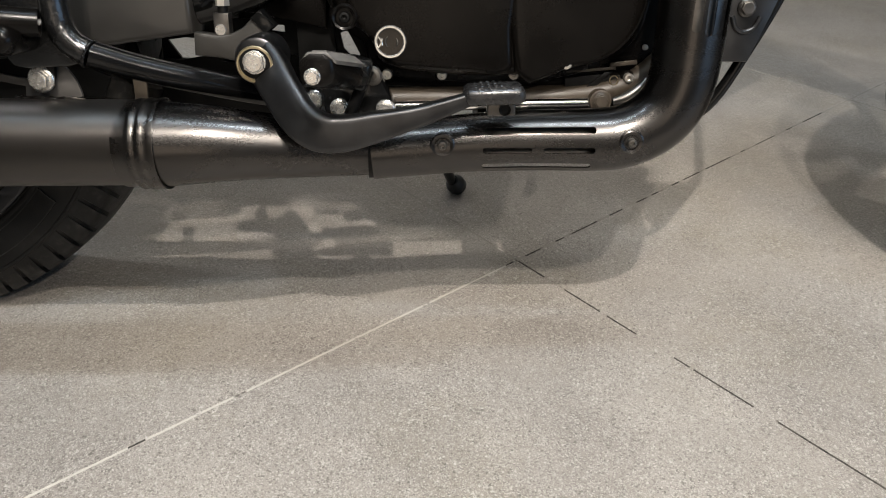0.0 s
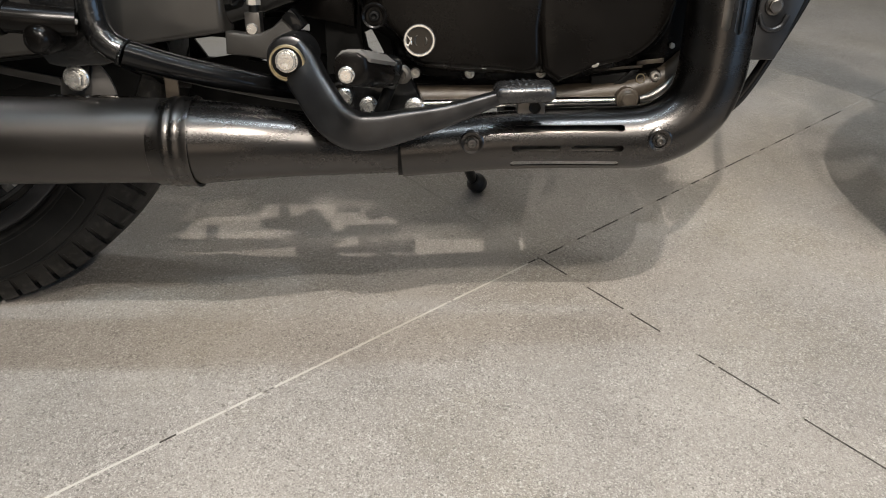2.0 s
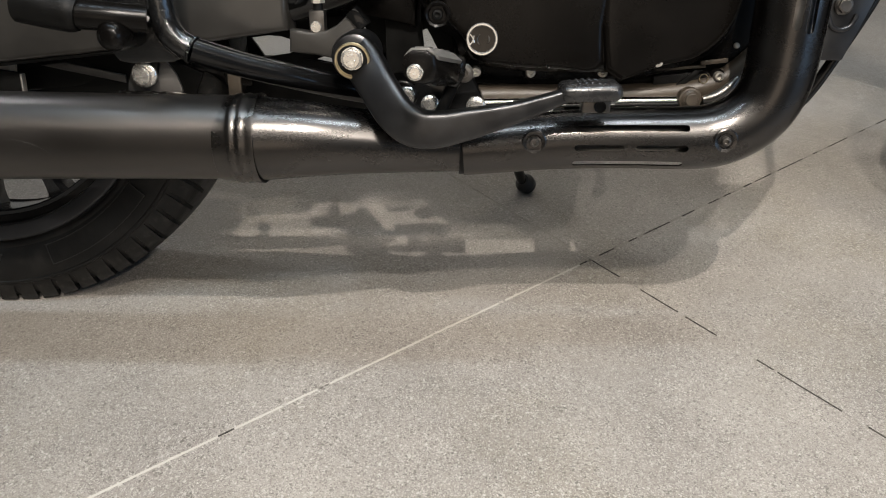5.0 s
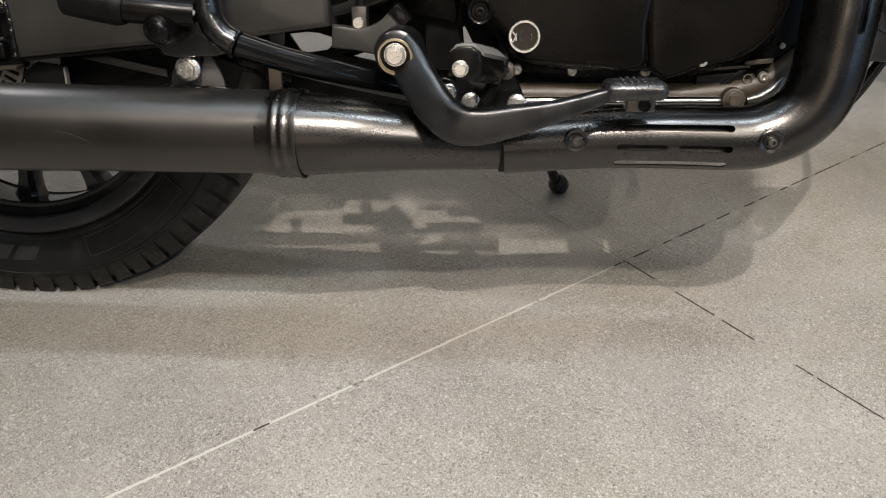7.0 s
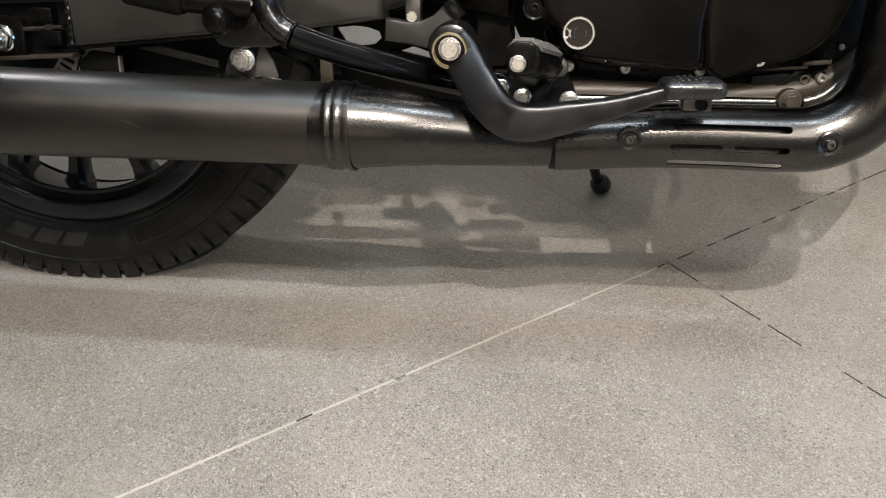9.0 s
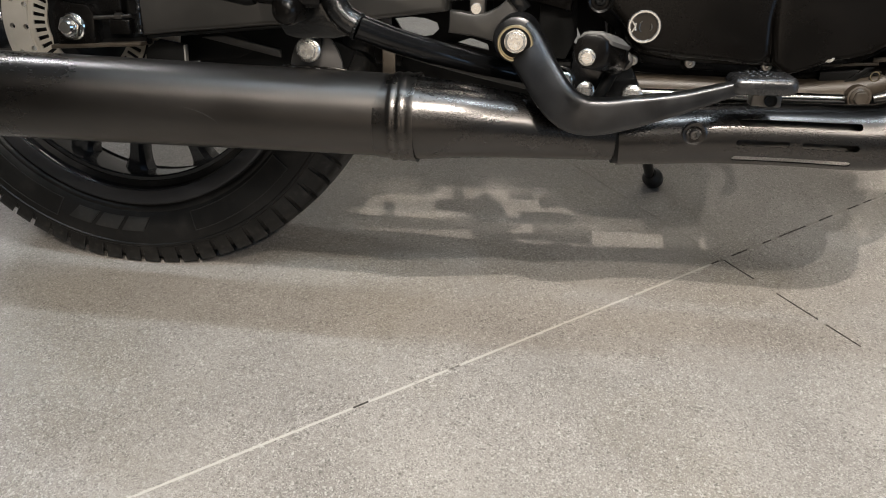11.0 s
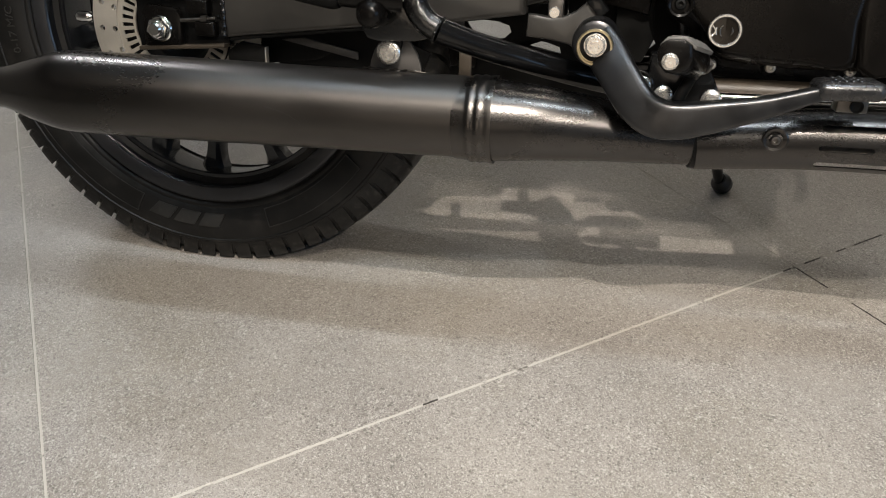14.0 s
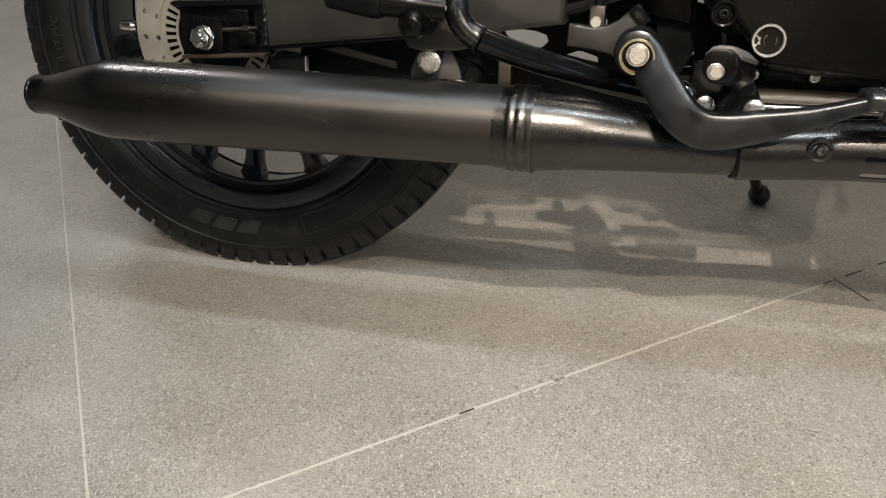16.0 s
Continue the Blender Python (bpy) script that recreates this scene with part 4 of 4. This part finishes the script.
part("peg_body", along_peg([(0.5490, 0.322), (0.5520, 0.3300), (0.558, 0.3335), (0.570, 0.3335), (0.5770, 0.3290), (0.5790, 0.320), (0.576, 0.3100), (0.569, 0.3060), (0.557, 0.3060), (0.551, 0.312)], -0.279, -0.226, 0.003), CAST, peg)
part("rubber_cover", along_peg([(0.5500, 0.3290), (0.556, 0.3355), (0.572, 0.3355), (0.5805, 0.3285), (0.5790, 0.3255), (0.571, 0.3310), (0.558, 0.3310), (0.553, 0.3265)], -0.2760, -0.228, 0.0015), WORN_RUBBER, peg, "worn grey-black rubber cover")
part("peg_neck", along_peg([(0.555, 0.318), (0.560, 0.324), (0.569, 0.324), (0.574, 0.318), (0.570, 0.311), (0.559, 0.311)], -0.228, -0.205, 0.002), MATT, peg)
for k in range(4):
    part("rubber_rib", along_peg([(0.5580, 0.335), (0.5580, 0.3368), (0.5705, 0.3368), (0.5705, 0.335)], -0.272 + 0.0110 * k, -0.2655 + 0.0110 * k, 0.0006), WORN_RUBBER, peg)
hex_bolt(peg, (0.5612, -0.2795, 0.3150), 0.0062, 0.0070, 0.0065, ZINC, name="end_bolt")
part("peg_bracket", prism([(0.548, 0.262), (0.552, 0.305), (0.585, 0.312), (0.606, 0.300), (0.622, 0.268), (0.622, 0.250), (0.55, 0.250)], -0.150, -0.120, 0.004), GLOSS, peg)
part("peg_joint", block((0.588, -0.172, 0.303), (0.026, 0.034, 0.030), 0.006, 15), GLOSS, peg)
part("pivot_pin", tube([(0.579, -0.170, 0.262), (0.598, -0.165, 0.305)], 0.006, straight=True, seg=16), MATT, peg)
hex_bolt(peg, (0.567, -0.152, 0.2655), 0.0070, 0.0095, 0.006, ZINC)
hex_bolt(peg, (0.6135, -0.152, 0.2640), 0.0078, 0.0100, 0.006, ZINC)
hex_bolt(peg, (0.545, -0.165, 0.276), 0.0070, 0.0095, 0.006, ZINC)
bm = bmesh.new()
path = [Vector((0.541 + 0.0135 * math.cos(a), -0.172 - 0.0016 * a / 6.28, 0.278 + 0.0135 * math.sin(a))) for a in np.linspace(0.3, 14.0, 80)]
section_sweep(bm, path, [circle(0.0014, 8)] * len(path))
part("return_spring", bm, GLOSS, peg)
hex_bolt(peg, (0.6012, -0.150, 0.2967), 0.0090, 0.0094, 0.005, DULL, domed=True)
hex_bolt(peg, (0.541, -0.150, 0.262), 0.0085, 0.0115, 0.005, DULL, domed=True)

# passenger's footpeg, folded
ppeg = assembly("passenger_footpeg", "folded black passenger footpeg")
part("peg_body", tube([(0.208, -0.234, 0.368), (0.232, -0.235, 0.364), (0.254, -0.236, 0.3600), (0.262, -0.236, 0.3585)], [0.0175, 0.0180, 0.0178, 0.0150], 6, 28), MATT, ppeg, sharp=60)
part("peg_fork", tube([(0.256, -0.236, 0.3590), (0.285, -0.232, 0.3560), (0.316, -0.222, 0.3530)], [0.0135, 0.0130, 0.0125], 6, 24), CAST, ppeg, sharp=60)
part("peg_shoulder", tube([(0.291, -0.195, 0.340), (0.290, -0.236, 0.340), (0.2895, -0.246, 0.340), (0.289, -0.250, 0.340)], [0.0140, 0.0140, 0.0115, 0.006], 5, 24), CAST, ppeg)
bm = weld([(0.296, -0.2340, 0.3640), (0.306, -0.2310, 0.3600), (0.318, -0.2240, 0.3530)], 0.0026, 4)
part("weld_bead", bm, STEEL, ppeg, "bare shiny weld bead")

# engine
engine = assembly("engine", "satin black engine with a smooth side cover")


def bulged(outline, y_rim, y_face, inset, steps=6, back=0.03):
    """A cover that rises from its rim to a flatter face, with a rounded shoulder."""
    cx, cz = np.mean([p[0] for p in outline]), np.mean([p[1] for p in outline])
    bm = bmesh.new()
    rings = []
    rings.append([bm.verts.new((x, y_rim + back, z)) for x, z in outline])
    for k in range(steps + 1):
        t = k / steps
        f = 1 - math.cos(t * math.pi / 2)
        h = math.sin(t * math.pi / 2)
        ring = []
        for x, z in outline:
            d = Vector((cx - x, cz - z))
            d = d.normalized() * min(inset, d.length * 0.9) * f
            ring.append(bm.verts.new((x + d.x, y_rim + (y_face - y_rim) * h, z + d.y)))
        rings.append(ring)
    for r, s in zip(rings, rings[1:]):
        for k in range(len(r)):
            bm.faces.new((r[k - 1], r[k], s[k], s[k - 1]))
    bm.faces.new(rings[-1])
    return bm


part("crankcase", prism([(0.60, 0.278), (0.70, 0.274), (0.80, 0.277), (0.872, 0.284), (0.890, 0.305), (0.915, 0.32), (0.915, 0.50), (0.60, 0.52), (0.545, 0.46), (0.540, 0.40), (0.585, 0.335), (0.592, 0.295)], -0.098, 0.10, 0.008), CAST, engine)
cover = [(0.576, 0.346), (0.594, 0.332), (0.601, 0.314), (0.616, 0.301), (0.640, 0.2955), (0.70, 0.2920), (0.76, 0.2925), (0.80, 0.2985), (0.835, 0.310), (0.858, 0.328), (0.872, 0.352), (0.878, 0.39), (0.87, 0.44), (0.83, 0.48), (0.70, 0.49), (0.60, 0.47), (0.558, 0.42), (0.556, 0.37)]
part("side_cover", bulged(smooth_outline(cover), -0.108, -0.1325, 0.022), COVER, engine, "smooth satin black crankcase cover", sharp=60)
part("cover_flange", prism(smooth_outline([(x + (x - 0.715) * 0.035, z - 0.0075 if z < 0.36 else z + 0.006) for x, z in cover]), -0.108, -0.098, 0.002), COVER, engine)
part("rear_face", bulged(smooth_outline([(0.599, 0.330), (0.614, 0.3075), (0.645, 0.3015), (0.70, 0.2985), (0.7385, 0.2985), (0.7400, 0.34), (0.7405, 0.47), (0.62, 0.46), (0.578, 0.42), (0.576, 0.36)], 3), -0.1305, -0.1375, 0.008, 4, 0.004), COVER, engine)
part("front_cover", bulged(smooth_outline([(0.7435, 0.2985), (0.80, 0.3030), (0.835, 0.3115), (0.857, 0.329), (0.870, 0.352), (0.876, 0.39), (0.866, 0.44), (0.82, 0.47), (0.7450, 0.47)], 3), -0.1305, -0.1375, 0.008, 4, 0.004), COVER, engine)
for x, y, z in ((0.613, -0.112, 0.293), (0.670, -0.114, 0.293), (0.7445, -0.114, 0.2935), (0.866, -0.108, 0.289)):
    part("screw_boss", lathe([(0, 0.012), (0.0075, 0.012), (0.0075, 0.003), (0.0065, 0.0015), (0, 0.0015)], (x, y, z), 24), CAST, engine)
    socket_screw(engine, (x, y, z), 0.0052, STEEL)
hex_bolt(engine, (0.796, -0.133, 0.3065), 0.0048, 0.0052, 0.004, STEEL, domed=True)
part("screw_boss", lathe([(0, 0.010), (0.0130, 0.010), (0.0130, -0.001), (0.0115, -0.003), (0.0095, -0.002), (0.0085, 0.004), (0, 0.004)], (0.574, -0.1395, 0.352), 32), CAST, engine)
socket_screw(engine, (0.574, -0.1365, 0.352), 0.0055, MATT)
gauge = (0.6185, -0.1385, 0.3285)
part("sight_glass_ring", lathe([(0.0128, 0.003), (0.0155, 0.003), (0.0160, -0.001), (0.0152, -0.0024), (0.0138, -0.0024), (0.0128, -0.001)], gauge, 48), POLISHED, engine, "chromed oil gauge ring")
part("sight_glass", lathe([(0.0, 0.0008), (0.0130, 0.0008), (0.0130, 0.003), (0, 0.003)], gauge, 40), GLASS, engine, "dark round oil sight glass")
for a0, bend in ((158, 40), (205, -40)):
    pts = [(gauge[0] + r * math.cos(radians(a0 + d)), gauge[1] - 0.0003, gauge[2] + r * math.sin(radians(a0 + d))) for r, d in ((0.0128, 0), (0.0100, bend * 0.25), (0.0085, bend * 0.7), (0.0088, bend * 1.2))]
    part("gauge_mark", tube(pts, 0.0009, 6, 10), POLISHED, engine)
for a0, a1 in ((120, 235), (-40, 35)):
    pts = [(gauge[0] + 0.0012 + 0.0060 * math.cos(radians(a)), gauge[1] - 0.0001, gauge[2] + 0.0060 * math.sin(radians(a))) for a in np.linspace(a0, a1, 7)]
    part("gauge_core", tube(pts, [0.0004, 0.0010, 0.0004], 4, 8), DULL, engine)
part("gearbox", prism([(0.50, 0.345), (0.548, 0.335), (0.556, 0.46), (0.50, 0.48), (0.40, 0.48), (0.40, 0.365)], -0.078, 0.09, 0.006), CAST, engine)
part("rear_cover", bulged(smooth_outline([(0.290, 0.336), (0.326, 0.332), (0.367, 0.3325), (0.414, 0.339), (0.455, 0.3505), (0.497, 0.365), (0.528, 0.3845), (0.528, 0.45), (0.29, 0.45)], 4), -0.085, -0.116, 0.055, 9), GLOSS, engine, "glossy black lower side cover", sharp=60)
part("sump_guard", prism([(0.761, 0.212), (0.90, 0.220), (0.90, 0.256), (0.761, 0.254)], -0.125, 0.02, 0.004), MATT, engine)
part("sump_guard", prism([(0.709, 0.210), (0.754, 0.212), (0.754, 0.254), (0.709, 0.252)], -0.125, 0.02, 0.004), MATT, engine)
part("sump", prism([(0.60, 0.255), (0.86, 0.258), (0.868, 0.284), (0.60, 0.282)], -0.06, 0.07, 0.006), MATT, engine)
for pts, y, material in (([(0.800, 0.2935), (0.852, 0.2975), (0.852, 0.3005), (0.800, 0.2965)], -0.1065, BRONZE), ([(0.822, 0.2790), (0.832, 0.2790), (0.850, 0.2950), (0.842, 0.2950)], -0.1050, MATT), ([(0.846, 0.3000), (0.874, 0.3030), (0.874, 0.3075), (0.846, 0.3045)], -0.1065, BRONZE)):
    part("bracket_strip", prism(pts, y - 0.0015, y + 0.0015, 0.0005), material, engine)
part("wire_clip", tube([(0.8510 + 0.0045 * math.cos(a), -0.1085, 0.2865 + 0.0048 * math.sin(a)) for a in np.linspace(0.4, 6.4, 8)], 0.0006, 4, 6), BRASS, engine)
hex_bolt(engine, (0.8828, -0.101, 0.3195), 0.0026, 0.0030, 0.003, STEEL)
# hidden block added to stop lamplight leaking between engine and bracket
part("leak_block", prism([(0.90, 0.300), (0.950, 0.305), (0.956, 0.46), (0.90, 0.50)], -0.09, 0.09, 0.006), CAST, engine)
part("pipe_bracket", prism([(0.80, 0.277), (0.872, 0.279), (0.872, 0.2885), (0.835, 0.292), (0.80, 0.288)], -0.104, -0.098, 0.001), MATT, engine)

def pierced(outline, holes, y0, y1, bevel=0.001):
    """A plate with holes right through it."""
    obs = []
    for o, grow in ((outline, 0.0), *((h, 0.02) for h in holes)):
        bm = prism(o, y0 - grow, y1 + grow, bevel if not grow else 0)
        bmesh.ops.recalc_face_normals(bm, faces=bm.faces)
        me = bpy.data.meshes.new("blank")
        bm.to_mesh(me)
        bm.free()
        obs.append(new("blank", me))
    for cutter in obs[1:]:
        mod = obs[0].modifiers.new("cut", "BOOLEAN")
        mod.operation, mod.object, mod.solver = "DIFFERENCE", cutter, "EXACT"
    done = bpy.data.meshes.new_from_object(obs[0].evaluated_get(bpy.context.evaluated_depsgraph_get()))
    for o in obs:
        bpy.data.objects.remove(o)
    bm = bmesh.new()
    bm.from_mesh(done)
    bpy.data.meshes.remove(done)
    return bm


# black masks added inside the frame; their holes shape the light patches
part("inner_mask", pierced([(0.278, 0.280), (0.300, 0.165), (0.600, 0.165), (0.600, 0.235), (0.5045, 0.280), (0.452, 0.3014), (0.452, 0.3336), (0.278, 0.3336)],
                            [[(0.290, 0.3109), (0.3246, 0.3127), (0.3532, 0.3121), (0.3776, 0.3044), (0.3806, 0.2966), (0.3723, 0.2883), (0.3413, 0.2835), (0.3115, 0.2835), (0.290, 0.2942)],
                             [(0.3878, 0.2811), (0.4021, 0.2873), (0.4199, 0.2877), (0.4450, 0.2799), (0.4473, 0.2716)]], 0.087, 0.093), MATT, frame_body)
part("gap_mask", prism([(0.514, 0.285), (0.545, 0.285), (0.556, 0.31), (0.554, 0.33), (0.550, 0.42), (0.514, 0.42)], -0.064, -0.056, 0.001), MATT, frame_body)
part("middle_mask", pierced([(0.458, 0.30), (0.534, 0.30), (0.534, 0.36), (0.458, 0.36)], [[(0.470, 0.324), (0.479, 0.334), (0.490, 0.333), (0.490, 0.323)]], -0.003, 0.003), MATT, frame_body)
part("far_mask", pierced([(0.24, 0.35), (0.24, 0.262), (0.60, 0.235), (0.60, 0.345), (0.50, 0.36)],
                          [[(0.3185, 0.3065), (0.342, 0.3095), (0.400, 0.3050), (0.398, 0.2880), (0.380, 0.2820), (0.334, 0.2835)],
                           [(0.403, 0.2790), (0.420, 0.2850), (0.466, 0.2780), (0.466, 0.2660)], [(0.440, 0.320), (0.450, 0.326), (0.470, 0.326), (0.470, 0.316)],
                           [(0.541, 0.3150), (0.550, 0.3190), (0.556, 0.3080), (0.566, 0.2880), (0.559, 0.2820), (0.545, 0.2960)]], 0.100, 0.106), MATT, frame_body)

# side stand on the far side
stand = assembly("side_stand", "black side stand with a rounded foot")
part("stand_leg", tube([(0.640, 0.10, 0.245), (0.66, 0.165, 0.165), (0.690, 0.243, 0.075)], [0.010, 0.009, 0.0075], 6, 20), GLOSS, stand)
part("stand_foot", tube([(0.690, 0.240, 0.079), (0.6945, 0.2505, 0.071), (0.6985, 0.2590, 0.0645), (0.7010, 0.2640, 0.0605)], [0.009, 0.0152, 0.0152, 0.008], 5, 24), SOFT, stand, "rounded black rubber foot")


# unseen upper part of the motorcycle, for the floor shadows; fork, handlebar and rails only complete it
def loft(rows, n=6, seg=32, power=0.7):
    """rows of (x, z, half width, half height), one section each."""
    path = smooth_path([(x, 0, z) for x, z, _, _ in rows], n)
    at = np.linspace(0, len(rows) - 1, len(path))
    w = np.interp(at, range(len(rows)), [r[2] for r in rows])
    h = np.interp(at, range(len(rows)), [r[3] for r in rows])
    unit = [(math.copysign(abs(math.cos(a)) ** power, math.cos(a)), math.copysign(abs(math.sin(a)) ** power, math.sin(a))) for a in np.linspace(0, 2 * math.pi, seg, endpoint=False)]
    bm = bmesh.new()
    section_sweep(bm, path, [[(u * hi, v * wi) for u, v in unit] for wi, hi in zip(w, h)])
    return bm


part("fuel_tank", loft([(0.60, 0.74, 0.06, 0.04), (0.66, 0.76, 0.10, 0.08), (0.80, 0.79, 0.135, 0.11), (0.98, 0.81, 0.135, 0.11), (1.08, 0.82, 0.10, 0.08), (1.13, 0.82, 0.05, 0.04)]), GLOSS, bike, "gloss black fuel tank")
part("seat", loft([(0.06, 0.73, 0.05, 0.02), (0.12, 0.72, 0.10, 0.035), (0.30, 0.69, 0.13, 0.04), (0.48, 0.68, 0.13, 0.04), (0.60, 0.72, 0.08, 0.04), (0.63, 0.74, 0.04, 0.02)]), SOFT, bike, "padded black seat")
bm = bmesh.new()
for k in range(9):
    block((0.745, 0.0, 0.53 + 0.02 * k), (0.19, 0.19, 0.008), 0.003, -8, bm, 1)
block((0.745, 0.0, 0.61), (0.15, 0.15, 0.20), 0.01, -8, bm, 1)
part("cylinder", bm, CAST, bike, "finned black engine cylinder")
front = wheel("front_wheel", 1.55, 0.0, 0.3056, 1)
fork = assembly("front_fork", "black telescopic front fork")
for side_y in (-0.095, 0.095):
    part("fork_leg", tube([(1.550, side_y, 0.3056), (1.440, side_y, 0.500)], [0.026, 0.028], straight=True, seg=24), CAST, fork)
    part("fork_tube", tube([(1.445, side_y, 0.490), (1.220, side_y, 0.890)], 0.0200, straight=True, seg=24), STEEL, fork)
for x, z in ((1.285, 0.760), (1.225, 0.868)):
    part("yoke", block((x, 0.0, z), (0.060, 0.245, 0.030), 0.008, 29), CAST, fork)
part("wheel_axle", lathe([(0, -0.105), (0.012, -0.105), (0.012, 0.105), (0, 0.105)], (1.55, 0, 0.3056), 20), STEEL, fork)
part("handlebar", tube([(1.02, -0.36, 1.02), (1.11, -0.27, 1.04), (1.19, -0.10, 0.97), (1.21, 0.0, 0.905), (1.19, 0.10, 0.97), (1.11, 0.27, 1.04), (1.02, 0.36, 1.02)], 0.0125, 6, 16), GLOSS, fork, "wide black handlebar")
part("steering_head", tube([(1.250, 0, 0.745), (1.195, 0, 0.865)], 0.030, straight=True, seg=24), GLOSS, frame_body)
part("backbone", tube([(1.235, 0, 0.775), (1.10, 0, 0.755), (0.85, 0, 0.720), (0.60, 0, 0.660), (0.40, 0, 0.640)], 0.025, 6, 20), GLOSS, frame_body)
part("front_down_tube", tube([(1.230, 0, 0.770), (1.12, 0, 0.640), (1.03, 0, 0.500), (0.98, 0, 0.42)], 0.0190, 6, 18), GLOSS, frame_body)
for side_y in (-0.06, 0.06):
    part("seat_rail", tube([(0.50, side_y, 0.470), (0.42, side_y, 0.600), (0.28, side_y, 0.655), (0.10, side_y, 0.690)], 0.0125, 6, 16), GLOSS, frame_body)

# markings on the tyre wall
sidewall_text("0-17 M/C", 0.259, 184, 0.0155)
for a in (252.5, 260.5, 268.5):
    sidewall_patch("maker_mark", 0.249, 0.267, a, a + 6.6, 0.0014, MARK, -2.0, 8)
for a0, a1 in ((200, 247), (289, 322)):
    sidewall_patch("sidewall_panel", 0.2490, 0.2730, a0, a1, 0.0006, RUBBER, 0.0, 20)
    for r in (0.2480, 0.2730):
        sidewall_patch("panel_edge", r, r + 0.0012, a0 - 0.3, a1 + 0.3, 0.0014, MARK, 0.0, 24)
    for a in (a0 - 0.3, a1):
        sidewall_patch("panel_edge", 0.2492, 0.2730, a, a + 0.3, 0.0014, MARK, 0.0, 2)

# concrete panels between the joints, with eased edges
for i, (x0, x1) in enumerate(zip(LINES_X, LINES_X[1:])):
    for j, (y0, y1) in enumerate(zip(LINES_Y, LINES_Y[1:])):
        bm = bmesh.new()
        g, e = 0.0013, 0.0005
        top = [bm.verts.new(p) for p in ((x0 + g + e, y0 + g + e, 0), (x1 - g - e, y0 + g + e, 0), (x1 - g - e, y1 - g - e, 0), (x0 + g + e, y1 - g - e, 0))]
        mid = [bm.verts.new(p) for p in ((x0 + g, y0 + g, -e), (x1 - g, y0 + g, -e), (x1 - g, y1 - g, -e), (x0 + g, y1 - g, -e))]
        low = [bm.verts.new((v.co.x, v.co.y, -0.0045)) for v in mid]
        bm.faces.new(top)
        for a, c in ((top, mid), (mid, low)):
            for k in range(4):
                bm.faces.new((a[k - 1], c[k - 1], c[k], a[k]))
        part("concrete_panel", bm, CONCRETE, floor, sharp=20)

# grit and crumbs on the floor
bm = bmesh.new()
for x, y, r in ((-0.284, 0.489, 0.0016), (0.018, 1.13, 0.0018), (0.021, 0.93, 0.0012), (0.135, 0.60, 0.0011), (-0.36, 0.52, 0.0010), (0.33, 0.71, 0.0012), (-0.55, 0.60, 0.0011), (-0.21, 0.40, 0.0010)):
    bmesh.ops.create_icosphere(bm, subdivisions=1, radius=r, matrix=Matrix.Translation((x, y, r * 0.4)) @ Matrix.Diagonal((1.2, 0.9, 0.6, 1)))
tagged(part("floor_crumbs", bm, ASH), "tiny pale crumbs scattered on the concrete floor", "crumbs", kind="stuff")
